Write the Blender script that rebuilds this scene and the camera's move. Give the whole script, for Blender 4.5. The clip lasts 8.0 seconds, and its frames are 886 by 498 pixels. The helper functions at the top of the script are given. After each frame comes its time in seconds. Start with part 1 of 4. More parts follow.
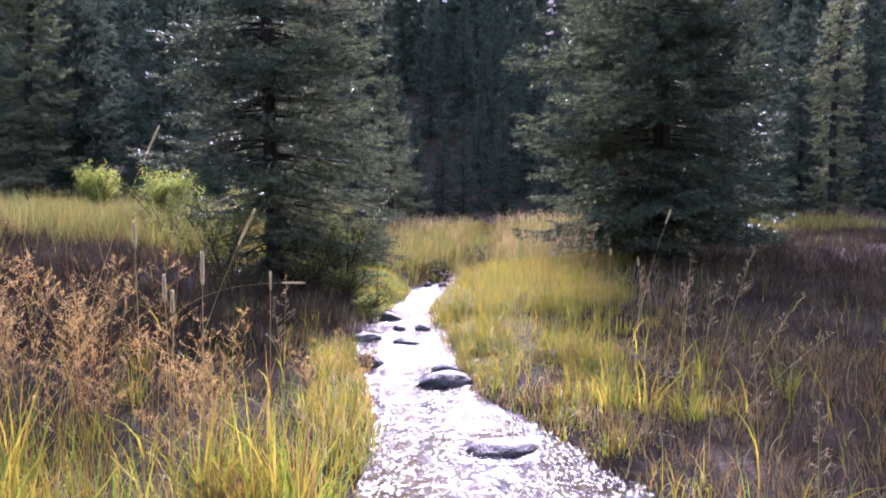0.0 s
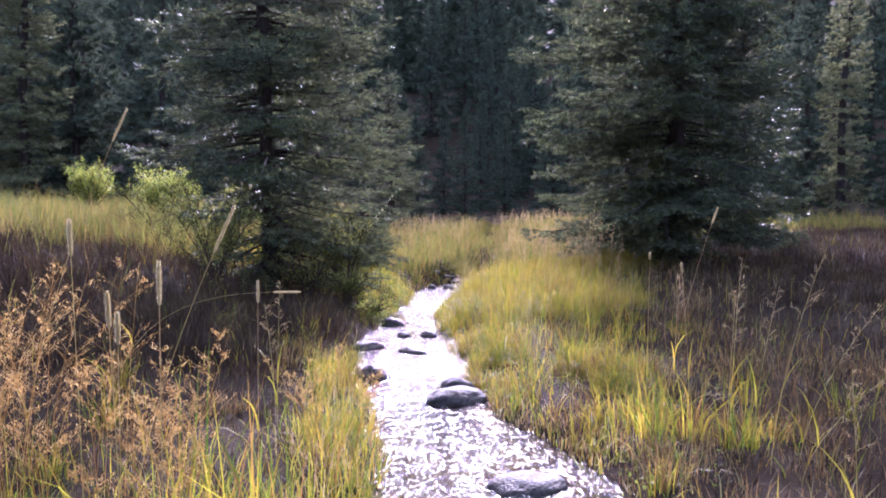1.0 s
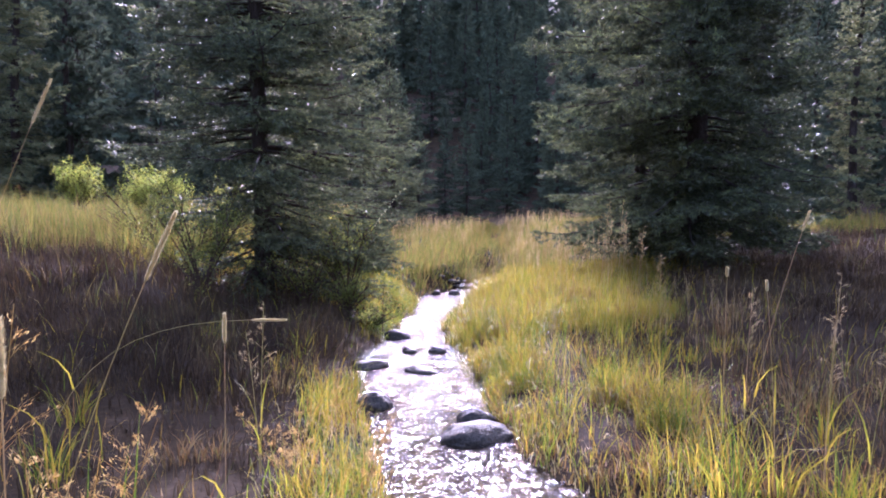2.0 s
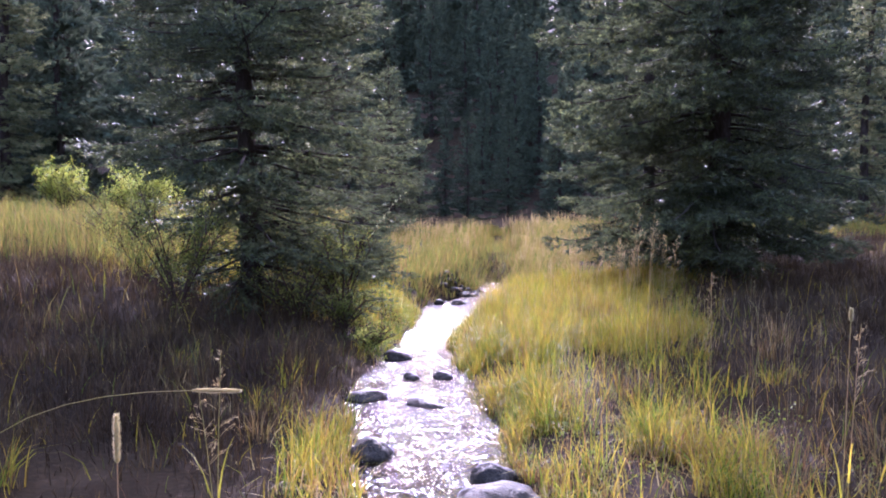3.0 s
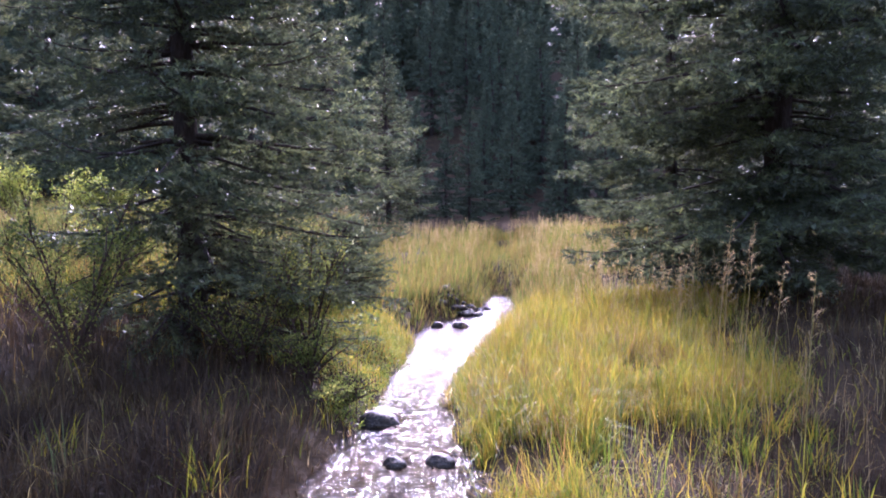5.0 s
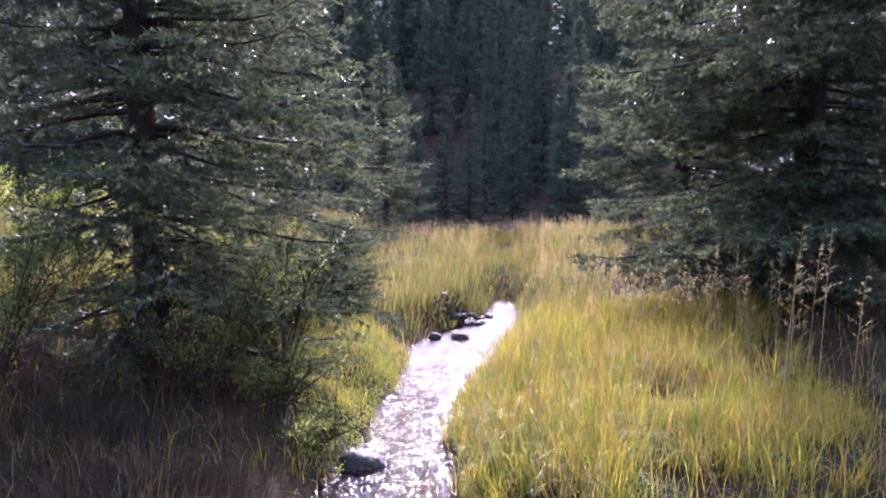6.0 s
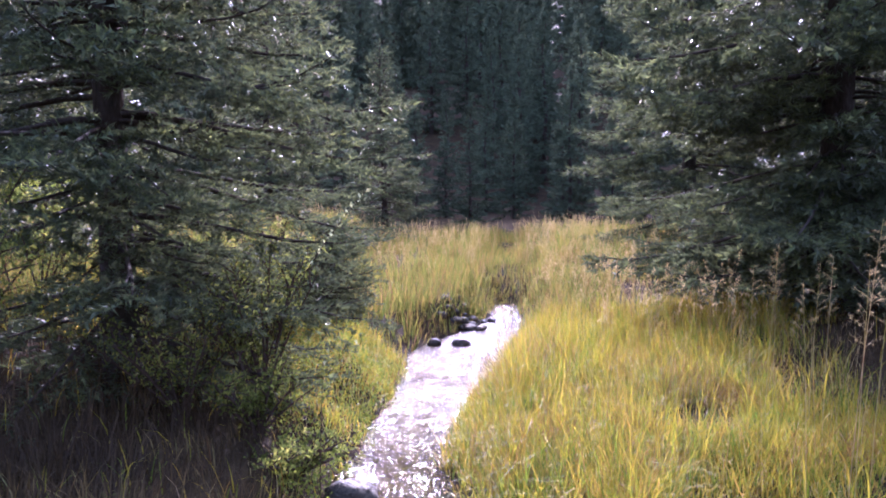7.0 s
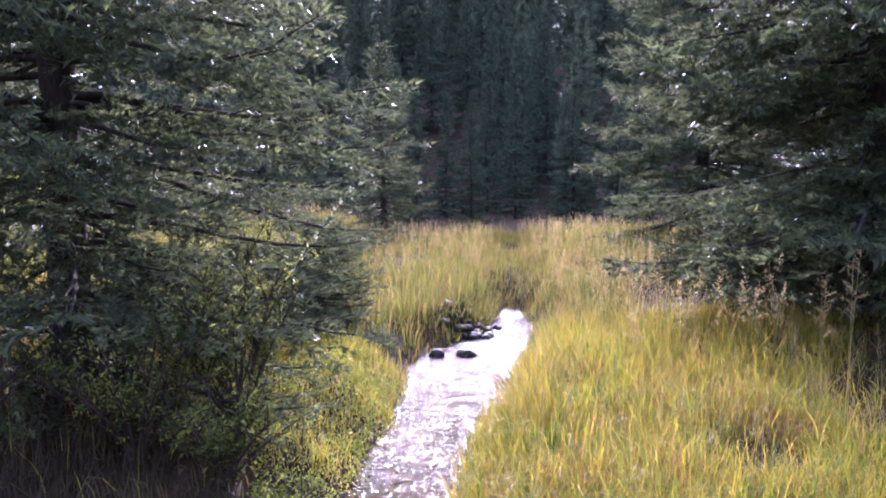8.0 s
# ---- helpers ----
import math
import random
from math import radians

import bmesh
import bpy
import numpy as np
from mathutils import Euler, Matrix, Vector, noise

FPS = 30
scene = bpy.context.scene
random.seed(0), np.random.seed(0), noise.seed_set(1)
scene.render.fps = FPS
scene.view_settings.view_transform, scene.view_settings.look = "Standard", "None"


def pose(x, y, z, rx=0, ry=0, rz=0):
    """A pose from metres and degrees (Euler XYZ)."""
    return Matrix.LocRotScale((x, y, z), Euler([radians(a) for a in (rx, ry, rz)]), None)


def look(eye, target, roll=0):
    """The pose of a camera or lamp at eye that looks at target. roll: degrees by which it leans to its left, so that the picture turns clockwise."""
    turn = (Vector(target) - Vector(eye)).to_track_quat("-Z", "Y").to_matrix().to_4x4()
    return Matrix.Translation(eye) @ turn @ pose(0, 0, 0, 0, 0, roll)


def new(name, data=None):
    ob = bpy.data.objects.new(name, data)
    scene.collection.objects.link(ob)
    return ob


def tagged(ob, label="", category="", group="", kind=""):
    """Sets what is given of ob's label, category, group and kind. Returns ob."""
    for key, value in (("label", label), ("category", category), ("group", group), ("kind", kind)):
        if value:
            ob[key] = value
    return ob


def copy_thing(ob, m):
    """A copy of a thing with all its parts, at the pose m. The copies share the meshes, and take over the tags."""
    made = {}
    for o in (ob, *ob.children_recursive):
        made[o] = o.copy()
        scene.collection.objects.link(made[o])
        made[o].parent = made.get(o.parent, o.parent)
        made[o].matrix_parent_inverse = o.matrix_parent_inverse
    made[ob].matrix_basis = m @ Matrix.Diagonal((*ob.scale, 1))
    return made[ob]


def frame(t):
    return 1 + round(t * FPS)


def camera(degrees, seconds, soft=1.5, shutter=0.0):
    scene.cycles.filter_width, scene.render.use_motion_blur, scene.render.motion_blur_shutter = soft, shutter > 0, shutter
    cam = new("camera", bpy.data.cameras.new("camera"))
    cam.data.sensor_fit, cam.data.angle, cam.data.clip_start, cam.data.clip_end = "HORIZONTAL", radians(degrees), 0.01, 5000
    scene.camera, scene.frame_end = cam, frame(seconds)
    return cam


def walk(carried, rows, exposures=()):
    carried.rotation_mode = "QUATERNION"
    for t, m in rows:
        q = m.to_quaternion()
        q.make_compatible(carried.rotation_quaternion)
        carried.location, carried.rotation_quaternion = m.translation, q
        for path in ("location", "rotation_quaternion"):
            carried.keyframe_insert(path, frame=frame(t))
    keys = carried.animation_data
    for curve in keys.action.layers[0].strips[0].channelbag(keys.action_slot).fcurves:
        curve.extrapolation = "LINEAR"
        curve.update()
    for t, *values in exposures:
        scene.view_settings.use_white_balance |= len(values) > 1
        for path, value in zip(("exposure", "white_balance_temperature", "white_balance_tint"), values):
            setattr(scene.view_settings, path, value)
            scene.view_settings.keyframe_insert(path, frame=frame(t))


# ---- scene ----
cam = camera(63.2, 8.0, soft=1.9)
METRES, EYE, TILT, LEAN, TURN = 4.5, 1.2, -4.0, 0.0, 0.0
ROWS = [
    (0.0, 0.0, 0.0, 0.0, 0.0, 0.0, -0.0),
    (0.5, -0.0045, 0.0411, 0.0011, 0.03, -0.01, 0.0),
    (1.0, -0.0128, 0.0876, 0.0032, 0.02, -0.02, 0.03),
    (1.5, -0.0219, 0.1503, 0.0067, 0.02, -0.01, 0.04),
    (3.0, -0.0389, 0.3434, 0.0294, -0.05, 0.01, 0.07),
    (3.5, -0.0407, 0.423, 0.0385, -0.04, 0.02, 0.06),
    (4.0, -0.0397, 0.4967, 0.0459, -0.01, 0.02, 0.07),
    (4.5, -0.0382, 0.5711, 0.0529, -0.01, 0.01, 0.07),
    (6.0, -0.0298, 0.7873, 0.0675, 0.04, 0.03, 0.18),
    (6.5, -0.0292, 0.826, 0.0673, 0.05, 0.03, 0.18),
    (7.0, -0.0303, 0.8765, 0.0685, 0.04, 0.02, 0.16),
    (7.5, -0.0326, 0.9278, 0.0704, 0.03, 0.02, 0.13),
    (8.0, -0.0369, 0.9938, 0.073, 0.02, 0.02, 0.15),
]
walk(cam, [(t, pose(0, 0, EYE, TILT, LEAN, TURN) @ pose(METRES * x, METRES * y, METRES * z, 90 + pitch, roll, yaw)) for t, x, y, z, yaw, pitch, roll in ROWS],
     exposures=[(0.0, 2.6, 4900, 50), (4.0, 2.7, 4900, 50), (8.0, 2.9, 4900, 50)])

# ---- light: low autumn sun ahead, clear sky ----
SUN_UP, SUN_SIDE = 24.5, 4.0          # degrees above the horizon, degrees to the right of straight ahead
world = bpy.data.worlds.new("clear_sky")
scene.world = world
world.use_nodes = True
wn = world.node_tree.nodes
sky = wn.new("ShaderNodeTexSky")
sky.sky_type = "NISHITA"
sky.sun_disc = False
sky.sun_elevation = radians(SUN_UP)
sky.sun_rotation = radians(SUN_SIDE)
sky.air_density = 2.2
sky.dust_density = 5.0
world.node_tree.links.new(sky.outputs[0], wn["Background"].inputs[0])
wn["Background"].inputs[1].default_value = 0.15
sun = new("sun", bpy.data.lights.new("sun", "SUN"))
sun.data.energy = 2.05
sun.data.angle = radians(0.5)
sun.data.color = (1.0, 0.93, 0.80)
_a, _e = radians(SUN_SIDE), radians(SUN_UP)
sun.matrix_world = look((40 * math.sin(_a) * math.cos(_e), 40 * math.cos(_a) * math.cos(_e), 40 * math.sin(_e)), (0, 0, 0))


# ---- materials ----
def material(name):
    m = bpy.data.materials.new(name)
    m.use_nodes = True
    nt = m.node_tree
    nt.nodes.clear()
    return m, nt, nt.nodes.new, nt.links.new


def ramp(node_new, stops):
    r = node_new("ShaderNodeValToRGB")
    els = r.color_ramp.elements
    while len(els) < len(stops):
        els.new(0.5)
    for el, (p, c) in zip(els, stops):
        el.position, el.color = p, (*c, 1)
    return r


def leaf_material(name, stops, translucent=0.45, rough=0.5, patch=0.6, gloss=0.3):
    """Thin leaves: each blade takes its own tint, and tints drift over the meadow."""
    m, nt, nn, link = material(name)
    geo = nn("ShaderNodeNewGeometry")
    noi = nn("ShaderNodeTexNoise")
    noi.inputs["Scale"].default_value = 3.0
    noi.inputs["Detail"].default_value = 3
    link(geo.outputs["Position"], noi.inputs["Vector"])
    mix = nn("ShaderNodeMix")
    mix.data_type = "FLOAT"
    mix.inputs[0].default_value = patch
    link(geo.outputs["Random Per Island"], mix.inputs[2])
    spread = nn("ShaderNodeMapRange")
    spread.inputs[1].default_value, spread.inputs[2].default_value = 0.35, 0.65
    link(noi.outputs["Fac"], spread.inputs[0])
    link(spread.outputs[0], mix.inputs[3])
    col = ramp(nn, stops)
    link(mix.outputs[0], col.inputs[0])
    bsdf = nn("ShaderNodeBsdfPrincipled")
    bsdf.inputs["Roughness"].default_value = rough
    bsdf.inputs["Specular IOR Level"].default_value = gloss
    link(col.outputs[0], bsdf.inputs["Base Color"])
    tr = nn("ShaderNodeBsdfTranslucent")
    link(col.outputs[0], tr.inputs["Color"])
    ms = nn("ShaderNodeMixShader")
    ms.inputs[0].default_value = translucent
    link(bsdf.outputs[0], ms.inputs[1])
    link(tr.outputs[0], ms.inputs[2])
    out = nn("ShaderNodeOutputMaterial")
    link(ms.outputs[0], out.inputs[0])
    return m


def solid_material(name, stops, scale=8.0, rough=0.8, bump=0.3, fine=60.0, stretch=(1, 1, 1), gloss=0.4):
    """Earth, stone and bark: colour at two scales and fine relief."""
    m, nt, nn, link = material(name)
    tc = nn("ShaderNodeTexCoord")
    mp = nn("ShaderNodeMapping")
    mp.inputs["Scale"].default_value = stretch
    link(tc.outputs["Object"], mp.inputs[0])
    big, small = nn("ShaderNodeTexNoise"), nn("ShaderNodeTexNoise")
    big.inputs["Scale"].default_value, small.inputs["Scale"].default_value = scale, fine
    big.inputs["Detail"].default_value = small.inputs["Detail"].default_value = 4
    link(mp.outputs[0], big.inputs["Vector"])
    link(mp.outputs[0], small.inputs["Vector"])
    mix = nn("ShaderNodeMix")
    mix.data_type = "FLOAT"
    mix.inputs[0].default_value = 0.45
    link(big.outputs["Fac"], mix.inputs[2])
    link(small.outputs["Fac"], mix.inputs[3])
    spread = nn("ShaderNodeMapRange")
    spread.inputs[1].default_value, spread.inputs[2].default_value = 0.3, 0.7
    link(mix.outputs[0], spread.inputs[0])
    col = ramp(nn, stops)
    link(spread.outputs[0], col.inputs[0])
    bsdf = nn("ShaderNodeBsdfPrincipled")
    bsdf.inputs["Roughness"].default_value = rough
    bsdf.inputs["Specular IOR Level"].default_value = gloss
    link(col.outputs[0], bsdf.inputs["Base Color"])
    bp = nn("ShaderNodeBump")
    bp.inputs["Strength"].default_value = bump
    bp.inputs["Distance"].default_value = 0.02
    link(mix.outputs[0], bp.inputs["Height"])
    link(bp.outputs[0], bsdf.inputs["Normal"])
    out = nn("ShaderNodeOutputMaterial")
    link(bsdf.outputs[0], out.inputs[0])
    return m


def water_material():
    m, nt, nn, link = material("stream_water")
    tc = nn("ShaderNodeTexCoord")
    mp = nn("ShaderNodeMapping")
    mp.inputs["Scale"].default_value = (1.0, 0.55, 1.0)
    link(tc.outputs["Object"], mp.inputs[0])
    calm = nn("ShaderNodeTexNoise")             # quiet tongues between the riffles
    calm.inputs["Scale"].default_value, calm.inputs["Detail"].default_value = 9.0, 2.0
    wide = nn("ShaderNodeMapping")
    wide.inputs["Scale"].default_value = (0.8, 1.7, 1.0)
    link(tc.outputs["Object"], wide.inputs[0])
    link(wide.outputs[0], calm.inputs["Vector"])
    rough_water = nn("ShaderNodeMapRange")
    rough_water.inputs[1].default_value, rough_water.inputs[2].default_value = 0.40, 0.48
    rough_water.inputs[3].default_value, rough_water.inputs[4].default_value = 0.45, 1.0
    link(calm.outputs["Fac"], rough_water.inputs[0])
    along = nn("ShaderNodeSeparateXYZ")         # the riffle quickens upstream
    link(tc.outputs["Object"], along.inputs[0])
    riffle = nn("ShaderNodeMapRange")
    riffle.inputs[1].default_value, riffle.inputs[2].default_value = 3.0, 10.0
    riffle.inputs[3].default_value, riffle.inputs[4].default_value = 1.3, 3.6
    link(along.outputs["Y"], riffle.inputs[0])
    last = None
    for scale, detail, height in ((13.0, 1.0, 0.037), (42.0, 1.0, 0.025), (95.0, 1.0, 0.0040)):
        n = nn("ShaderNodeTexNoise")
        n.inputs["Scale"].default_value, n.inputs["Detail"].default_value = scale, detail
        link(mp.outputs[0], n.inputs["Vector"])
        b = nn("ShaderNodeBump")
        tall = nn("ShaderNodeMath")
        tall.operation = "MULTIPLY"
        tall.inputs[1].default_value = height
        link(riffle.outputs[0], tall.inputs[0])
        link(tall.outputs[0], b.inputs["Distance"])
        link(n.outputs["Fac"], b.inputs["Height"])
        link(rough_water.outputs[0], b.inputs["Strength"])
        if last:
            link(last.outputs[0], b.inputs["Normal"])
        last = b
    bsdf = nn("ShaderNodeBsdfPrincipled")
    bsdf.inputs["Base Color"].default_value = (0.85, 0.82, 0.74, 1)
    bsdf.inputs["Roughness"].default_value = 0.13
    bsdf.inputs["IOR"].default_value = 1.33
    bsdf.inputs["Transmission Weight"].default_value = 1.0
    link(last.outputs[0], bsdf.inputs["Normal"])
    out = nn("ShaderNodeOutputMaterial")
    link(bsdf.outputs[0], out.inputs[0])
    return m


M_SOIL = solid_material("meadow_soil", [(0.0, (0.014, 0.009, 0.005)), (0.5, (0.028, 0.018, 0.009)), (1.0, (0.052, 0.035, 0.016))], scale=2.0, fine=40, rough=0.95, bump=0.8, gloss=0.05)
M_STONE = solid_material("wet_stone", [(0.0, (0.012, 0.009, 0.007)), (0.5, (0.030, 0.023, 0.016)), (0.8, (0.060, 0.047, 0.034)), (1.0, (0.12, 0.095, 0.07))], scale=7, fine=90, rough=0.6, bump=0.7, gloss=0.15)
M_BARK = solid_material("spruce_bark", [(0.0, (0.016, 0.012, 0.009)), (0.6, (0.045, 0.034, 0.026)), (1.0, (0.085, 0.068, 0.054))], scale=14, fine=70, rough=0.95, bump=0.8, stretch=(1, 1, 0.3), gloss=0.1)
M_TWIG = solid_material("brown_twig", [(0.0, (0.030, 0.018, 0.012)), (1.0, (0.085, 0.055, 0.036))], scale=30, rough=0.9, gloss=0.1)
M_WATER = water_material()
M_SEDGE = leaf_material("sedge_blade", [(0.0, (0.055, 0.100, 0.010)), (0.3, (0.16, 0.20, 0.016)), (0.55, (0.36, 0.295, 0.022)), (0.74, (0.37, 0.245, 0.028)), (0.86, (0.22, 0.12, 0.038)), (1.0, (0.12, 0.06, 0.028))], translucent=0.58, rough=0.5, patch=0.28, gloss=0.12)
M_MEADOW = leaf_material("meadow_blade", [(0.0, (0.050, 0.080, 0.014)), (0.35, (0.14, 0.155, 0.026)), (0.6, (0.26, 0.215, 0.042)), (0.8, (0.20, 0.125, 0.045)), (1.0, (0.11, 0.062, 0.030))], translucent=0.52, rough=0.55, patch=0.3, gloss=0.12)
M_STRAW = leaf_material("straw_blade", [(0.0, (0.20, 0.21, 0.05)), (0.4, (0.36, 0.30, 0.10)), (0.75, (0.42, 0.30, 0.15)), (1.0, (0.34, 0.20, 0.13))], translucent=0.5, rough=0.55)
M_REDTOP = leaf_material("red_seed_head", [(0.0, (0.30, 0.165, 0.045)), (0.5, (0.42, 0.265, 0.075)), (1.0, (0.56, 0.42, 0.15))], translucent=0.6, rough=0.5, patch=0.3, gloss=0.15)
M_TANSEED = leaf_material("tan_seed_head", [(0.0, (0.30, 0.21, 0.09)), (0.5, (0.39, 0.29, 0.13)), (1.0, (0.47, 0.36, 0.19))], translucent=0.5, rough=0.6, patch=0.3, gloss=0.1)
M_TIMOTHY = leaf_material("timothy_head", [(0.0, (0.42, 0.36, 0.15)), (1.0, (0.62, 0.52, 0.28))], translucent=0.6, rough=0.7, patch=0.2)
M_NEEDLE = leaf_material("spruce_needle", [(0.0, (0.046, 0.050, 0.029)), (0.5, (0.070, 0.084, 0.040)), (0.85, (0.13, 0.152, 0.058)), (1.0, (0.22, 0.235, 0.075))], translucent=0.5, rough=0.45, patch=0.35, gloss=0.22)
# lighter needle copy: sunlight on two trees put into the colour
M_SUNLITNEEDLE = leaf_material("sunlit_needle", [(0.0, (0.11, 0.13, 0.06)), (0.5, (0.18, 0.19, 0.08)), (1.0, (0.27, 0.26, 0.11))], translucent=0.5, rough=0.5, patch=0.35, gloss=0.2)
M_FARNEEDLE = leaf_material("forest_needle", [(0.0, (0.045, 0.058, 0.038)), (1.0, (0.10, 0.125, 0.07))], translucent=0.3, rough=0.8, patch=0.5, gloss=0.03)
M_WILLOW = leaf_material("willow_leaf", [(0.0, (0.20, 0.28, 0.03)), (0.6, (0.36, 0.39, 0.05)), (1.0, (0.48, 0.43, 0.06))], translucent=0.55, rough=0.4, patch=0.3)
M_SHRUB = leaf_material("shrub_leaf", [(0.0, (0.060, 0.080, 0.018)), (0.5, (0.13, 0.15, 0.030)), (0.8, (0.26, 0.26, 0.05)), (1.0, (0.44, 0.39, 0.08))], translucent=0.62, rough=0.45, gloss=0.12, patch=0.3)
# dead stems, kept dark so their colour stands in for tree shade
M_DEAD_SHADE = leaf_material("dead_stem_shade", [(0.0, (0.026, 0.017, 0.010)), (0.45, (0.046, 0.030, 0.016)), (0.75, (0.085, 0.055, 0.024)), (0.9, (0.16, 0.11, 0.04)), (1.0, (0.085, 0.10, 0.03))], translucent=0.25, rough=0.7, gloss=0.1)
M_RUSSET = leaf_material("russet_blade", [(0.0, (0.20, 0.18, 0.045)), (0.5, (0.21, 0.125, 0.04)), (1.0, (0.13, 0.065, 0.028))], translucent=0.4, rough=0.5, patch=0.4)
M_HERB = leaf_material("herb_leaf", [(0.0, (0.09, 0.13, 0.02)), (0.5, (0.19, 0.22, 0.03)), (1.0, (0.33, 0.32, 0.05))], translucent=0.5, rough=0.5, patch=0.4, gloss=0.15)
M_PALELEAF = leaf_material("pale_leaf", [(0.0, (0.30, 0.33, 0.14)), (1.0, (0.45, 0.46, 0.26))], translucent=0.5, rough=0.45, patch=0.2)


# ---- mesh helpers ----
def mesh_object(name, verts, faces_by_size, mat, parent=None, label="", smooth=False):
    """One mesh from arrays: verts (n, 3) and a list of index arrays, each (m, k)."""
    me = bpy.data.meshes.new(name)
    verts = np.ascontiguousarray(verts, dtype=np.float32)
    me.vertices.add(len(verts))
    me.vertices.foreach_set("co", verts.ravel())
    loops, starts, at = [], [], 0
    for f in faces_by_size:
        f = np.asarray(f, dtype=np.int32)
        if not len(f):
            continue
        loops.append(f.ravel())
        starts.append(at + np.arange(len(f), dtype=np.int32) * f.shape[1])
        at += f.size
    loops, starts = np.concatenate(loops), np.concatenate(starts)
    me.loops.add(len(loops))
    me.loops.foreach_set("vertex_index", loops)
    me.polygons.add(len(starts))
    me.polygons.foreach_set("loop_start", starts.astype(np.int32))
    if smooth:
        me.polygons.foreach_set("use_smooth", np.ones(len(starts), dtype=bool))
    me.update(calc_edges=True)
    me.validate()
    me.materials.append(mat)
    ob = new(name, me)
    if parent is not None:
        ob.parent = parent
    if label:
        ob["label"] = label
    return ob


def part(name, bm, mat, parent, label="", smooth=True):
    me = bpy.data.meshes.new(name)
    if smooth:
        for f in bm.faces:
            f.smooth = True
    bm.to_mesh(me)
    bm.free()
    me.materials.append(mat)
    ob = new(name, me)
    ob.parent = parent
    if label:
        ob["label"] = label
    return ob


def tubes(paths, radii, sides=5):
    """Tapered tubes along many paths: a list of (k, 3) arrays and as many (k,) arrays. Returns verts and quads."""
    allv, allf, base = [], [], 0
    ang = np.arange(sides) * 2 * np.pi / sides
    for p, r in zip(paths, radii):
        p, r = np.asarray(p, float), np.asarray(r, float)
        d = np.gradient(p, axis=0)
        d /= np.linalg.norm(d, axis=1)[:, None] + 1e-9
        ref = np.where(np.abs(d[:, 2:3]) > 0.9, np.array([[1.0, 0, 0]]), np.array([[0, 0, 1.0]]))
        u = np.cross(d, ref)
        u /= np.linalg.norm(u, axis=1)[:, None] + 1e-9
        w = np.cross(d, u)
        ring = p[:, None] + r[:, None, None] * (np.cos(ang)[None, :, None] * u[:, None] + np.sin(ang)[None, :, None] * w[:, None])
        allv.append(ring.reshape(-1, 3))
        k = len(p)
        i, j = np.meshgrid(np.arange(k - 1), np.arange(sides), indexing="ij")
        a = base + i * sides + j
        b = base + i * sides + (j + 1) % sides
        allf.append(np.stack([a, b, b + sides, a + sides], -1).reshape(-1, 4))
        base += k * sides
    return np.concatenate(allv), np.concatenate(allf)


def smooth01(v):
    v = np.clip(v, 0, 1)
    return v * v * (3 - 2 * v)


def wobble(x, y, seed=0):
    """A cheap smooth noise of the plan, about -1 to 1."""
    r = np.random.RandomState(seed)
    out = 0
    for k in range(5):
        f, a, p = 0.5 * 1.9 ** k, r.rand() * 6.28, r.rand() * 6.28
        out = out + np.sin((x * np.cos(a) + y * np.sin(a)) * f * 1.7 + p + 1.3 * np.sin((x * np.sin(a) - y * np.cos(a)) * f + p * 2)) * 0.62 ** k
    return out / 2.0


# ---- the lie of the land ----
STREAM_Y = [-3.0, 0.5, 2.28, 3.25, 3.7, 4.43, 5.4, 5.8, 6.4, 7.0, 7.8, 8.3, 8.9, 9.8, 10.5, 11.4, 12.6, 14.0, 16.0, 17.5, 24.0]
STREAM_X = [0.9, 0.4, 0.2, 0.02, -0.09, -0.2, -0.28, -0.33, -0.35, -0.36, -0.29, -0.2, -0.12, 0.0, 0.15, 0.45, 0.6, 0.72, 0.92, 1.05, 1.8]
STREAM_W = [0.6, 0.55, 0.47, 0.33, 0.28, 0.34, 0.37, 0.36, 0.27, 0.22, 0.21, 0.26, 0.34, 0.4, 0.4, 0.26, 0.15, 0.08, 0.06, 0.06, 0.05]


def stream_mid(y):
    return np.interp(y, STREAM_Y, STREAM_X)


def stream_half(y):
    return np.interp(y, STREAM_Y, STREAM_W)


def water_z(y):
    return 0.16 - 0.035 * (np.minimum(y, 13.0) - 4.2) + 0.012 * np.maximum(y - 13, 0)


def edge_distance(x, y):
    """Metres from the water's edge, minus inside."""
    return np.abs(x - stream_mid(y)) - stream_half(y) - 0.05 * wobble(x * 4, y * 4, 3)


def land(x, y):
    x, y = np.asarray(x, float), np.asarray(y, float)
    base = (0.20 + 0.08 * smooth01((-x - 1.1) / 1.0) + 0.30 * smooth01((-x - 1.3) / 1.6) * smooth01((y - 5.5) / 1.3) + 0.12 * smooth01((x - 0.5) / 2.0) + 0.08 * smooth01((y - 10.5) / 8.0)
            + 0.30 * smooth01((-x - 2.6) / 4.0) * smooth01((y - 5.5) / 2.5) + 0.25 * smooth01((x - 3.5) / 5.0) + 0.05 * wobble(x, y, 1) + 0.025 * wobble(x * 4, y * 4, 2))
    d, wz = edge_distance(x, y), water_z(y)
    half = np.maximum(stream_half(y), 0.05)
    bed = wz - 0.03 - 0.08 * np.sqrt(np.clip(-d / half, 0, 1))
    bank = wz + 0.01 + np.maximum(base - wz - 0.01, 0.05) * smooth01((d + 0.02) / 0.38)
    z = np.where(d < 0, bed, bank)
    z = base + (z - base) * smooth01((15.0 - y) / 2.2)
    r = np.hypot(x, y - 4.0)
    z = z + 0.28 * np.clip(r - 32, 0, 500) * smooth01((r - 32) / 25) + 0.08 * np.clip(r - 125, 0, 400)
    return z


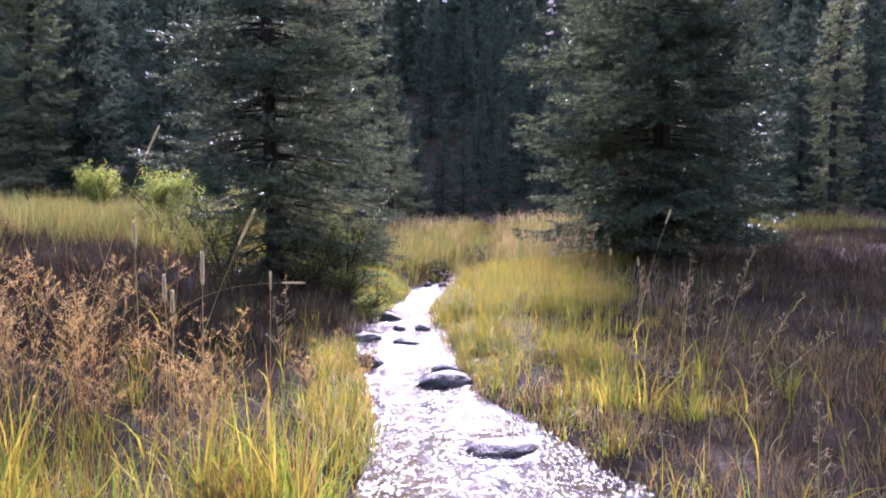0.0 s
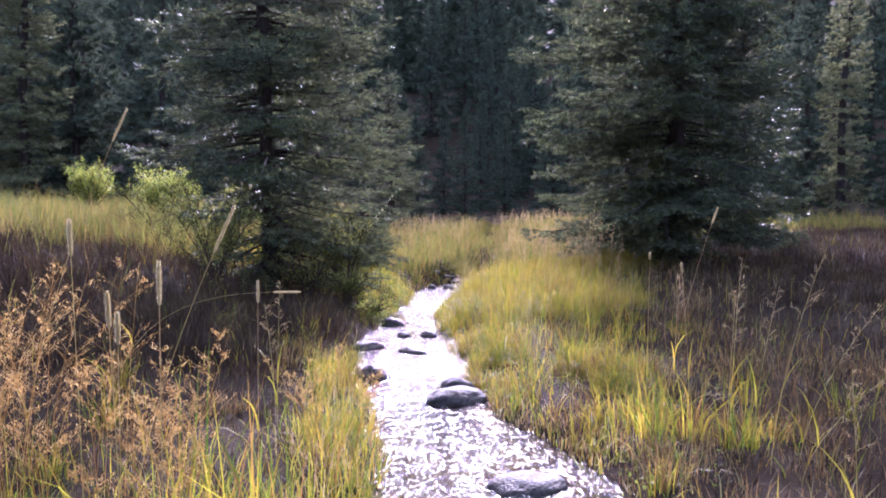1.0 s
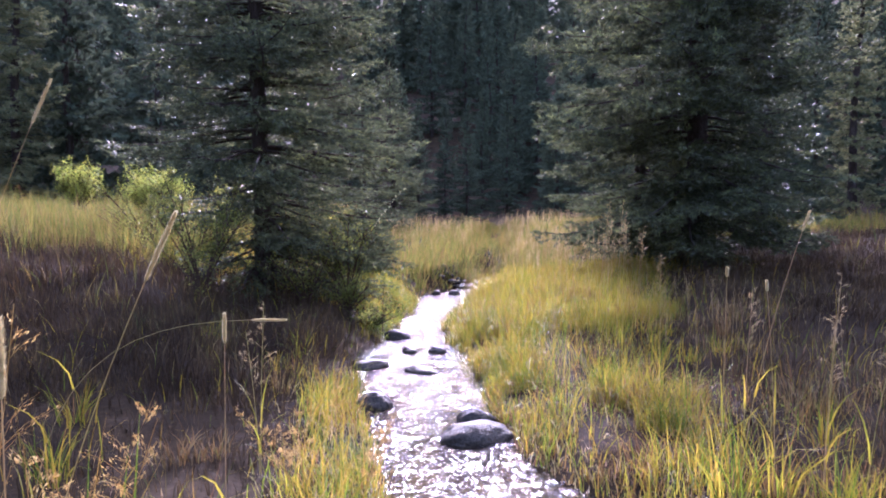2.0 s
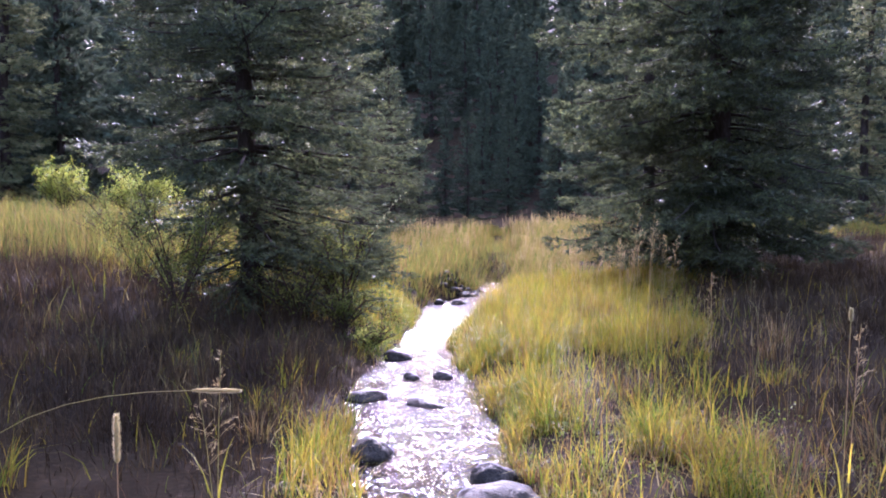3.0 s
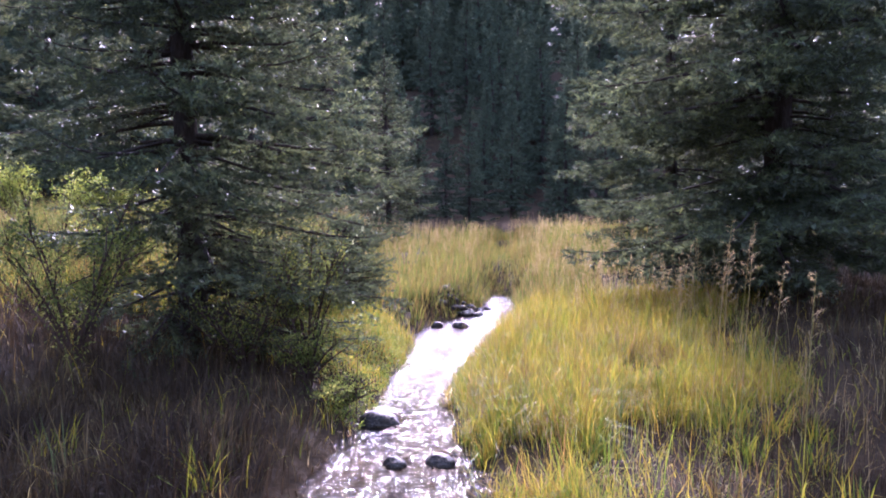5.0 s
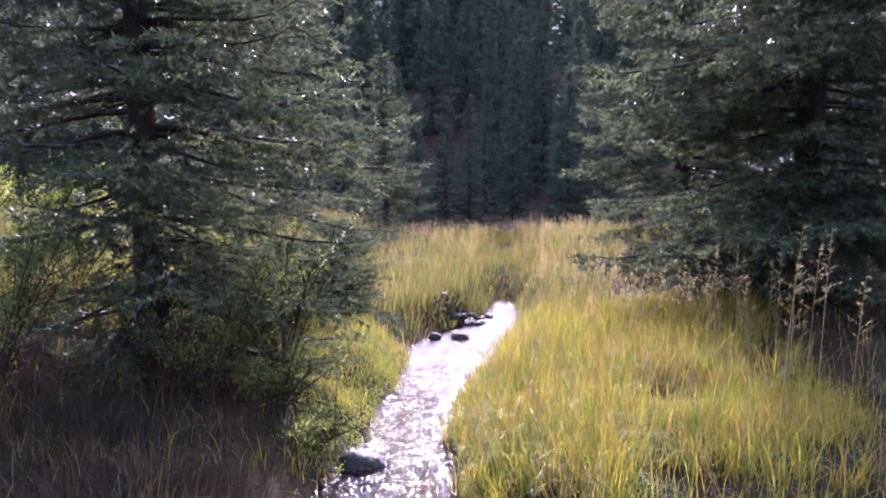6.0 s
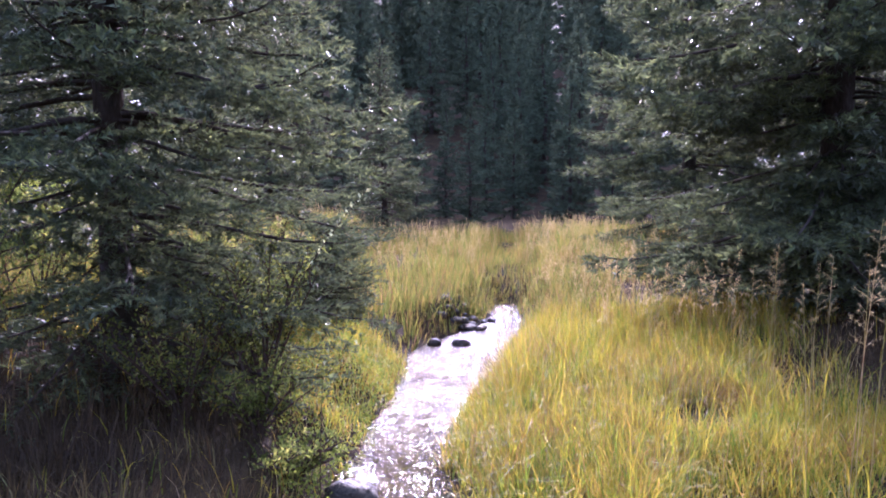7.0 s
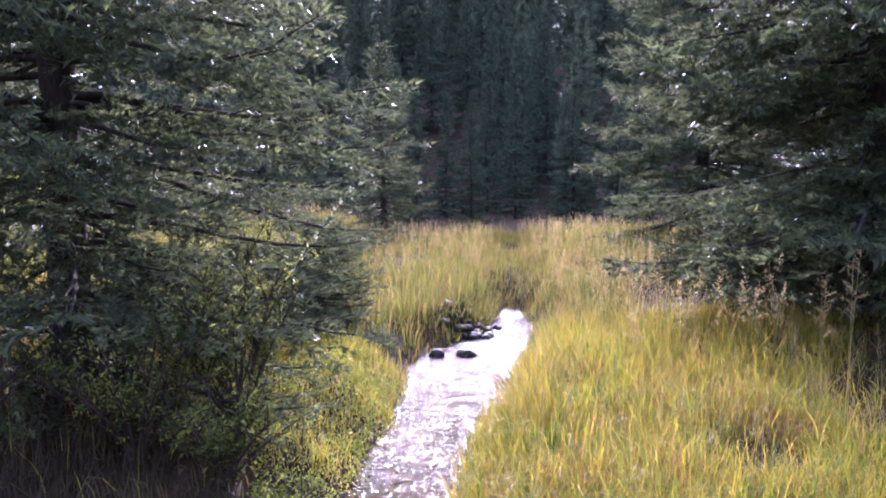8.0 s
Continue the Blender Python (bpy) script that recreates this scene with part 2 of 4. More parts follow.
def axis_marks(fine0, fine1, step):
    a = list(np.arange(fine0, fine1 + 1e-6, step))
    s, v = step, fine1
    while v < 2000:
        s *= 1.22
        v += s
        a.append(v)
    s, v = step, fine0
    while v > -2000:
        s *= 1.22
        v -= s
        a.insert(0, v)
    return np.array(a)


def build_ground():
    xs, ys = axis_marks(-3.2, 3.2, 0.06), axis_marks(0.2, 14.5, 0.08)
    X, Y = np.meshgrid(xs, ys)
    Z = land(X, Y)
    v = np.stack([X, Y, Z], -1).reshape(-1, 3)
    n = len(xs)
    i, j = np.meshgrid(np.arange(len(ys) - 1), np.arange(n - 1), indexing="ij")
    a = (i * n + j).ravel()
    ob = mesh_object("ground", v, [np.stack([a, a + 1, a + n + 1, a + n], -1)], M_SOIL, smooth=True)
    return tagged(ob, "dark peaty meadow soil with banks along the stream", "ground", kind="structure")


def build_water():
    ys = np.arange(-2.8, 13.35, 0.05)
    k = 28
    s = np.linspace(-1, 1, k)
    Y = np.repeat(ys[:, None], k, 1)
    X = stream_mid(Y) + s[None] * (stream_half(Y) + 0.10)
    Z = water_z(Y) + 0.006 * wobble(X * 9, Y * 6, 7) + 0.003 * wobble(X * 22, Y * 17, 8)
    v = np.stack([X, Y, Z], -1).reshape(-1, 3)
    i, j = np.meshgrid(np.arange(len(ys) - 1), np.arange(k - 1), indexing="ij")
    a = (i * k + j).ravel()
    ob = mesh_object("water", v, [np.stack([a, a + 1, a + k + 1, a + k], -1)], M_WATER, smooth=True)
    ob.visible_shadow = False
    return tagged(ob, "shallow rippling stream glittering in the low sun", "water", kind="structure")


# ---- grass ----
def blades(rng, x, y, z, length, width, lean, segs=3, away=None):
    """Verts and faces of bent, tapering blades rooted at x, y, z."""
    n = len(x)
    a = rng.uniform(0, 2 * np.pi, n) if away is None else away + rng.normal(0, 0.7, n)
    d = np.stack([np.cos(a), np.sin(a), np.zeros(n)], -1)
    b = a + np.pi / 2 + rng.normal(0, 0.6, n)
    side = np.stack([np.cos(b), np.sin(b), np.zeros(n)], -1)
    root = np.stack([x, y, z], -1)
    t = np.linspace(0, 1, segs + 1)
    verts = []
    for q in t:
        out = lean * q ** 1.8
        up = np.sqrt(np.maximum(1 - (lean * q * 0.9) ** 2, 0.1)) * q - 0.25 * np.maximum(lean - 0.5, 0) * q ** 3
        c = root + (length * out)[:, None] * d + np.stack([0 * x, 0 * x, length * up], -1)
        if q < 1:
            h = (width * 0.5 * (1 - 0.75 * q ** 1.5))[:, None] * side
            verts += [c - h, c + h]
        else:
            verts += [c]
    V = np.stack(verts, 1)
    m = V.shape[1]
    base = (np.arange(n) * m)[:, None]
    quads = np.concatenate([base + np.array([[2 * i, 2 * i + 1, 2 * i + 3, 2 * i + 2]]) for i in range(segs - 1)])
    tris = base + np.array([[2 * segs - 2, 2 * segs - 1, 2 * segs]])
    return V.reshape(-1, 3), quads, tris


def in_view(x, y, margin=0.6):
    """The wedge of the plan that lies before the path."""
    return np.abs(x) < 0.68 * np.maximum(y, 0.3) + margin


def near_trunk(x, y, spots):
    out = np.zeros_like(x, dtype=bool)
    for sx, sy, r in spots:
        out |= np.hypot(x - sx, y - sy) < r
    return out


def meadow(name, label, rng, n, box, height, width, mat, keep, lean=(0.15, 0.7), clump=0.0, segs=3, wedge=True):
    x0, x1, y0, y1 = box
    if clump:
        c = max(1, n // 26)
        cx, cy = rng.uniform(x0, x1, c), rng.uniform(y0, y1, c)
        k = rng.randint(0, c, n)
        x, y = cx[k] + rng.normal(0, clump, n), cy[k] + rng.normal(0, clump, n)
        tall = rng.uniform(0.65, 1.25, c)[k]
        away = np.arctan2(y - cy[k], x - cx[k])
    else:
        x, y = rng.uniform(x0, x1, n), rng.uniform(y0, y1, n)
        tall, away = np.ones(n), None
    ok = keep(x, y) & (in_view(x, y) == wedge)
    x, y, tall = x[ok], y[ok], tall[ok]
    away = away[ok] if away is not None else None
    z = land(x, y) - 0.01
    n = len(x)
    L = height * tall * rng.uniform(0.4, 1.2, n) * (1 + 0.30 * wobble(x * 2.1, y * 2.1, 11))
    L *= 0.55 + 0.45 * smooth01((edge_distance(x, y) + 0.05) / 0.3)
    L *= 1 - 0.4 * smooth01((-0.3 - x) / 0.1) * smooth01((x + 1.3) / 0.2) * smooth01((y - 6.6) / 0.4) * smooth01((9.8 - y) / 0.6)
    W = width * rng.uniform(0.6, 1.3, n)
    v, q, t = blades(rng, x, y, z, L, W, rng.uniform(*lean, n), segs, away)
    ob = mesh_object(name, v, [q, t], mat)
    return tagged(ob, label, "grass", kind="stuff")


def seed_field(name, label, rng, spots_xyzh, mat, spread=0.10, spikes=150, grain=0.0036, branches=0, arch=(0.03, 0.22), slim=0.26):
    """Wispy flowering grasses: a thin stalk each and a loose panicle of small grains."""
    V, Q, T, base = [], [], [], 0
    paths, radii = [], []
    gx, gd = [], []
    for x, y, z, h in spots_xyzh:
        a, ln = rng.uniform(0, 6.28), rng.uniform(*arch) * h
        q = np.linspace(0, 1, 5)
        p = np.stack([x + ln * np.cos(a) * q ** 2, y + ln * np.sin(a) * q ** 2, z + h * q], -1)
        paths.append(p)
        radii.append(np.linspace(0.0010, 0.0004, 5))
        k = max(6, int(spikes * rng.uniform(0.6, 1.3)))
        u = rng.uniform(0.58, 1.0, k)
        c = np.stack([np.interp(u, q, p[:, i]) for i in range(3)], -1)
        w = spread * h * (1.02 - u) / 0.42 * rng.uniform(0.2, 1.0, k)
        b = rng.uniform(0, 6.28, k)
        if branches:
            j = rng.randint(0, branches, k)
            bu, bb, bw = rng.uniform(0.62, 0.97, branches), rng.uniform(0, 6.28, branches), rng.uniform(0.5, 1.0, branches)
            o = np.stack([np.interp(bu, q, p[:, i]) for i in range(3)], -1)
            reach = spread * h * (1.05 - bu) / 0.42 * bw
            e = o + np.stack([reach * np.cos(bb), reach * np.sin(bb), 0.8 * reach], -1)
            for m in range(branches):
                paths.append(np.stack([o[m], o[m] * 0.45 + e[m] * 0.55 + [0, 0, 0.006], e[m]]))
                radii.append(np.array([0.0004, 0.0003, 0.0002]))
            f = rng.uniform(0.3, 1.05, k)[:, None]
            c, w, b = o[j] + (e - o)[j] * f + rng.normal(0, 0.0025, (k, 3)), 0 * w, bb[j] + rng.normal(0, 0.5, k)
        c = c + np.stack([w * np.cos(b), w * np.sin(b), 0.5 * w], -1)
        gx.append(c)
        gd.append(np.stack([np.cos(b) * 0.6, np.sin(b) * 0.6, rng.uniform(0.2, 1.0, k)], -1))
    v, q = tubes(paths, radii, 3)
    c, d = np.concatenate(gx), np.concatenate(gd)
    n = len(c)
    d /= np.linalg.norm(d, axis=1)[:, None]
    s = np.cross(d, rng.normal(0, 1, (n, 3)))
    s /= np.linalg.norm(s, axis=1)[:, None] + 1e-9
    g = grain * rng.uniform(0.7, 1.4, n)[:, None]
    gv = np.stack([c - d * g, c + s * g * slim, c + d * g, c - s * g * slim], 1).reshape(-1, 3)
    gq = (np.arange(n) * 4)[:, None] + np.array([[0, 1, 2, 3]]) + len(v)
    ob = mesh_object(name, np.concatenate([v, gv]), [q, gq], mat)
    return tagged(ob, label, "grass", kind="stuff")


# ---- conifers ----
def needle_cloud(rng, p0, d, L, per, needle, width):
    """Needles round twigs: p0, d (n, 3), L (n,). One sliver each."""
    n = len(p0)
    k = np.maximum(3, (per * L).astype(int))
    idx = np.repeat(np.arange(n), k)
    m = len(idx)
    u = rng.uniform(0.05, 1.0, m)
    dd = d[idx]
    c = p0[idx] + dd * (u * L[idx])[:, None]
    r = rng.normal(0, 1, (m, 3))
    r[:, 2] += 0.5
    r -= dd * (r * dd).sum(1)[:, None]
    r /= np.linalg.norm(r, axis=1)[:, None] + 1e-9
    tip = c + (dd * 0.75 + r * 0.75) * (needle * rng.uniform(0.7, 1.25, m))[:, None]
    s = np.cross(dd, r) * width * 0.5
    v = np.stack([c - s, c + s, tip], 1).reshape(-1, 3)
    return v, np.arange(3 * m).reshape(-1, 3)


def spruce(name, seed, height, radius, bare=0.25, whorl=0.22, per_whorl=6, twig_step=0.07, per=110, needle=0.026, width=0.005, mat=None, label="", sub=True, narrow=1.0, ragged=0.25, bough_points=7, bough_sides=4, taper=0.85, skirt=0.22, skirt_fall=14, bias=0.0, low_bias=None, low_cut=0.0, low_gap=0.0, stout=1.0):
    """A conifer: tapered trunk, whorls of drooping boughs and needled twigs. Its base is at the origin."""
    rng = np.random.RandomState(seed)
    tree = new(name)
    hs = np.linspace(0, height, 9)
    rt = (0.011 * height + 0.02) * stout
    trunk = np.stack([0.02 * height * np.sin(hs * 0.7 + seed) * hs / height, 0.015 * height * np.cos(hs * 0.6 + seed) * hs / height, hs - 0.12 * (hs == 0)], -1)
    tv, tf = tubes([trunk], [rt * (1 - hs / height) ** 0.8 + 0.006 + 0.25 * rt * np.exp(-hs * 4)], 9)
    mesh_object("trunk", tv, [tf], M_BARK, tree, smooth=True)
    bp, br, P, D, LL = [], [], [], [], []
    h = bare
    while h < height * 0.985:
        for i in range(per_whorl):
            hh = min(h + rng.uniform(-0.45, 0.45) * whorl, height * 0.99)
            if hh < bare * 0.8:
                continue
            f = hh / height
            R = radius * ((1 - f) ** taper * narrow + (1 - narrow) * (1 - f ** 3)) * (1 - skirt * math.exp(-f * skirt_fall)) * rng.uniform(1 - 2 * ragged, 1 + ragged * 0.4) + 0.05
            a = rng.uniform(0, 2 * np.pi)
            if low_gap and hh < 1.6 and math.cos(a) < -0.1 and rng.rand() < low_gap:
                continue
            low = math.exp(-(hh / 1.2) ** 4)
            R *= (1 - low_cut * low) * (1 + (bias if low_bias is None else bias + (low_bias - bias) * low) * math.cos(a))
            base = np.array([np.interp(hh, hs, trunk[:, 0]), np.interp(hh, hs, trunk[:, 1]), hh])
            k = bough_points
            q = np.linspace(0, 1, k)
            rise, sag = 0.45 * f - 0.02, 0.42 * (1 - f) * rng.uniform(0.6, 1.3)
            z = R * (rise * q - sag * q ** 1.6 + 0.20 * q ** 4)
            bend = rng.normal(0, 0.12)
            p = base + np.stack([R * q * np.cos(a + bend * q), R * q * np.sin(a + bend * q), z], -1)
            bp.append(p)
            br.append(np.linspace(0.006 + 0.009 * R, 0.002, k))
            m = max(3, int(R / twig_step))
            for s in range(m):
                u = (s + rng.uniform(0.1, 0.9)) / m
                if u < 0.06:
                    continue
                o = np.array([np.interp(u, q, p[:, j]) for j in range(3)])
                o2 = np.array([np.interp(min(u + 0.05, 1), q, p[:, j]) - np.interp(max(u - 0.05, 0), q, p[:, j]) for j in range(3)])
                o2 /= np.linalg.norm(o2) + 1e-9
                sd = np.array([-o2[1], o2[0], 0.0]) * (1 if s % 2 else -1)
                tl = (0.10 + 0.42 * R * (1 - u) ** 0.7 * min(1, u * 3)) * rng.uniform(0.6, 1.15)
                td = o2 * rng.uniform(0.6, 1.0) + sd * rng.uniform(0.5, 1.0) + np.array([0, 0, rng.uniform(-0.35, 0.08)])
                td /= np.linalg.norm(td)
                P.append(o), D.append(td), LL.append(tl)
                if sub and tl > 0.16:
                    for w in range(int(tl / 0.075)):
                        uu = rng.uniform(0.25, 0.95)
                        sd2 = np.cross(td, [0, 0, 1]) * rng.choice([-1, 1])
                        d2 = td * 0.8 + sd2 * rng.uniform(0.5, 0.9) + np.array([0, 0, rng.uniform(-0.45, 0.05)])
                        d2 /= np.linalg.norm(d2)
                        P.append(o + td * tl * uu), D.append(d2), LL.append(tl * (1 - uu) * 0.6 + 0.05)
            P.append(p[-2]), D.append((p[-1] - p[-2]) / (np.linalg.norm(p[-1] - p[-2]) + 1e-9)), LL.append(np.linalg.norm(p[-1] - p[-2]) + 0.04)
        h += whorl * rng.uniform(0.8, 1.2)
    top = np.array([trunk[-1]])
    P.append(top[0] - [0, 0, 0.25]), D.append(np.array([0, 0, 1.0])), LL.append(0.32)
    bv, bf = tubes(bp, br, bough_sides)
    mesh_object("branchwork", bv, [bf], M_BARK, tree, "grey-brown bare inner boughs", smooth=True)["kind"] = "stuff"
    v, t = needle_cloud(rng, np.array(P), np.array(D), np.array(LL), per, needle, width)
    mesh_object("crown", v, [t], mat or M_NEEDLE, tree, "sparse needles tinted olive-yellow as if sunlit" if mat == M_SUNLITNEEDLE else "dense dark green needles")["kind"] = "stuff"
    return tagged(tree, label, "tree")


def stand(tree, x, y, turn=0.0, size=1.0):
    tree.matrix_basis = pose(x, y, float(land(x, y)) - 0.02, 0, 0, turn) @ Matrix.Scale(size, 4)
    return tree


# ---- rocks and shrubs ----
def rock(seed, x, y, sx, sy, sz, sink=0.35, turn=0.0, label="grey rounded stone half sunk in the stream"):
    bm = bmesh.new()
    bmesh.ops.create_icosphere(bm, subdivisions=4, radius=1.0)
    off = Vector((seed * 7.3, seed * 3.1, seed * 1.7))
    for v in bm.verts:
        n = v.co.normalized()
        k = 1 + 0.26 * noise.noise(n * 0.9 + off) + 0.11 * noise.noise(n * 2.2 + off) + 0.05 * noise.noise(n * 6 + off)
        v.co = n * k
        v.co = Vector((v.co.x * sx, v.co.y * sy, v.co.z * sz))
    me = bpy.data.meshes.new("stone")
    for f in bm.faces:
        f.smooth = True
    bm.to_mesh(me)
    bm.free()
    me.materials.append(M_STONE)
    ob = new("stone", me)
    ob.matrix_basis = pose(x, y, float(water_z(y)) + sz * (0.5 - sink), 0, 0, turn)
    return tagged(ob, label, "stone", "stones in the stream")


def shrub(name, seed, x, y, wide, high, mat, label, leaves=2600, leaf=0.05, stems=26):
    rng = np.random.RandomState(seed)
    ob = new(name)
    paths, radii, tips = [], [], []
    for i in range(stems):
        a, r = rng.uniform(0, 6.28), wide * 0.5 * rng.uniform(0.15, 1.0) ** 0.7
        h = high * math.sqrt(max(0.1, 1 - 0.75 * (r / (wide * 0.5)) ** 2)) * rng.uniform(0.75, 1.1)
        q = np.linspace(0, 1, 6)
        p = np.stack([0.15 * wide * np.cos(a) * q + r * np.cos(a) * q ** 1.5, 0.15 * wide * np.sin(a) * q + r * np.sin(a) * q ** 1.5, h * q - 0.05 * (q == 0)], -1)
        paths.append(p)
        radii.append(np.linspace(0.009, 0.002, 6))
        for w in range(5):
            u = rng.uniform(0.35, 0.95)
            o = np.array([np.interp(u, q, p[:, j]) for j in range(3)])
            e = o + np.array([rng.normal(0, 0.12) * wide, rng.normal(0, 0.12) * wide, rng.uniform(0.05, 0.25) * high])
            paths.append(np.stack([o, (o + e) / 2 + [0, 0, 0.01], e]))
            radii.append(np.array([0.004, 0.003, 0.0015]))
    v, f = tubes(paths, radii, 4)
    mesh_object("stemwork", v, [f], M_TWIG, ob, "thin grey-brown stems")["kind"] = "stuff"
    k = rng.randint(0, len(paths), leaves)
    u = rng.uniform(0.12, 1.0, leaves)
    c = np.array([[np.interp(t, np.linspace(0, 1, len(paths[i])), paths[i][:, j]) for j in range(3)] for i, t in zip(k, u)])
    c += rng.normal(0, 0.03, c.shape) * wide
    d = rng.normal(0, 1, (leaves, 3)) + [0, 0, 0.6]
    d /= np.linalg.norm(d, axis=1)[:, None]
    s = np.cross(d, rng.normal(0, 1, (leaves, 3)))
    s /= np.linalg.norm(s, axis=1)[:, None]
    L = leaf * rng.uniform(0.6, 1.2, leaves)[:, None]
    lv = np.stack([c, c + d * L * 0.5 + s * L * 0.22, c + d * L, c + d * L * 0.5 - s * L * 0.22], 1).reshape(-1, 3)
    mesh_object("foliage", lv, [(np.arange(leaves) * 4)[:, None] + np.array([[0, 1, 2, 3]])], mat, ob)["kind"] = "stuff"
    ob.matrix_basis = pose(x, y, float(land(x, y)))
    return tagged(ob, label, "shrub")


# ---- single tall grasses ----
def timothy(tip, foot, head=0.09, seed=0, arch=1.0, label="dry timothy grass stalk with a pale cylindrical seed head"):
    """A stalk from foot (x, y) to the head's tip (x, y, z)."""
    rng = np.random.RandomState(seed + 50)
    ob = new("timothy_grass")
    fx, fy = foot
    fz = float(land(fx, fy))
    q = np.linspace(0, 1, 14)
    tip = np.array(tip, float)
    root = np.array([fx, fy, fz])
    p = root + (tip - root) * q[:, None]
    p[:, 2] = fz + (tip[2] - fz) * (1 - (1 - q) ** arch)
    p[:, 0] = fx + (tip[0] - fx) * q ** 1.6
    p[:, 1] = fy + (tip[1] - fy) * q ** 1.6
    total = np.linalg.norm(np.diff(p, axis=0), axis=1).sum()
    cut = 1 - head / total
    qs = np.linspace(0, cut, 12)
    stem = np.stack([np.interp(qs, q, p[:, j]) for j in range(3)], -1) - root
    v, f = tubes([stem], [np.linspace(0.0011, 0.0007, 12)], 6)
    mesh_object("stem", v, [f], M_STRAW, ob, "thin straw-coloured stem", smooth=True)
    qh = np.linspace(cut - 0.004, 1, 16)
    core = np.stack([np.interp(qh, q, p[:, j]) for j in range(3)], -1) - root
    prof = 0.0030 * np.sin(np.clip(np.linspace(0.03, 0.985, 16), 0, 1) * np.pi) ** 0.35
    v, f = tubes([core], [prof], 8)
    n = 620
    u = rng.uniform(0, 1, n)
    c = np.stack([np.interp(u, np.linspace(0, 1, 16), core[:, j]) for j in range(3)], -1)
    ax = (core[-1] - core[0]) / np.linalg.norm(core[-1] - core[0])
    r = np.cross(ax, rng.normal(0, 1, (n, 3)))
    r /= np.linalg.norm(r, axis=1)[:, None]
    s = np.cross(ax, r) * 0.0011
    rad = np.interp(u, np.linspace(0, 1, 16), prof)[:, None]
    gv = np.stack([c + r * rad * 0.7 - s, c + r * rad * 0.7 + s, c + r * (rad + 0.0032) + ax * 0.004], 1).reshape(-1, 3)
    gt = np.arange(3 * n).reshape(-1, 3) + len(v)
    mesh_object("seed_head", np.concatenate([v, gv]), [f, gt], M_TIMOTHY, ob, "pale bristly seed head")
    for i in range(2):
        z = np.array([0.18 + 0.16 * i])
        o = np.array([np.interp(z[0], q, p[:, j]) for j in range(3)]) - root
        bv, bq, bt = blades(rng, o[:1], o[1:2], o[2:3], np.array([0.20]), np.array([0.006]), np.array([0.75]), 4)
        mesh_object("leaf", bv, [bq, bt], M_SEDGE, ob)
    ob.matrix_basis = Matrix.Translation(root)
    return tagged(ob, label, "grass stalk", "timothy stalks")


def panicle(tip, foot, seed=0, length=0.24, spread=0.05, grains=70, mat=None, label="tall dry grass stalk with an open tan seed panicle"):
    rng = np.random.RandomState(seed + 900)
    ob = new("panicle_grass")
    fx, fy = foot
    root = np.array([fx, fy, float(land(fx, fy))])
    tip = np.array(tip, float)
    q = np.linspace(0, 1, 14)
    p = (tip - root) * q[:, None]
    p[:, 0] = (tip[0] - fx) * q ** 1.7
    p[:, 1] = (tip[1] - fy) * q ** 1.7
    v, f = tubes([p], [np.linspace(0.0015, 0.0006, 14)], 6)
    mesh_object("stem", v, [f], M_STRAW, ob, "thin straw-coloured stem", smooth=True)
    total = np.linalg.norm(np.diff(p, axis=0), axis=1).sum()
    u0 = 1 - length / total
    paths, radii, gc, gd = [], [], [], []
    nb = max(7, grains // 5)
    for i in range(nb):
        u = u0 + (1 - u0) * (i + rng.rand()) / nb * 0.97
        o = np.array([np.interp(u, q, p[:, j]) for j in range(3)])
        a = rng.uniform(0, 6.28)
        w = spread * (1.1 - (u - u0) / (1 - u0)) * rng.uniform(0.4, 1.1) + 0.008
        e = o + np.array([w * math.cos(a), w * math.sin(a), 0.7 * w])
        paths.append(np.stack([o, (o + e) / 2 + [0, 0, 0.004], e]))
        radii.append(np.array([0.0006, 0.0005, 0.0004]))
        for j in range(10):
            gc.append(o + (e - o) * rng.uniform(0.35, 1.05) + rng.normal(0, 0.003, 3))
            gd.append((e - o) / (np.linalg.norm(e - o) + 1e-9) + rng.normal(0, 0.35, 3))
    v, f = tubes(paths, radii, 3)
    c, d = np.array(gc), np.array(gd)
    d /= np.linalg.norm(d, axis=1)[:, None]
    s = np.cross(d, rng.normal(0, 1, d.shape))
    s /= np.linalg.norm(s, axis=1)[:, None]
    g = 0.0036 * rng.uniform(0.7, 1.3, len(c))[:, None]
    gv = np.stack([c - d * g, c + s * g * 0.3, c + d * g, c - s * g * 0.3], 1).reshape(-1, 3)
    gq = (np.arange(len(c)) * 4)[:, None] + np.array([[0, 1, 2, 3]]) + len(v)
    mesh_object("seed_panicle", np.concatenate([v, gv]), [f, gq], mat or M_TANSEED, ob, "loose tan seed panicle")
    for i in range(2):
        o = np.array([np.interp(0.15 + 0.15 * i, q, p[:, j]) for j in range(3)])
        bv, bq, bt = blades(rng, o[:1], o[1:2], o[2:3], np.array([0.22]), np.array([0.006]), np.array([0.7]), 4)
        mesh_object("leaf", bv, [bq, bt], M_SEDGE, ob)
    ob.matrix_basis = Matrix.Translation(root)
    return tagged(ob, label, "grass stalk", "tall panicle grasses")


# ---- the place ----
build_ground()
build_water()

# near spruces
def near_spruce(seed, height, radius, label, **more):
    opts = dict(bare=0.16, whorl=0.17, per_whorl=9, twig_step=0.06, per=150, needle=0.034, width=0.009)
    opts.update(more)
    return spruce("spruce_tree", seed, height, radius, label=label, **opts)


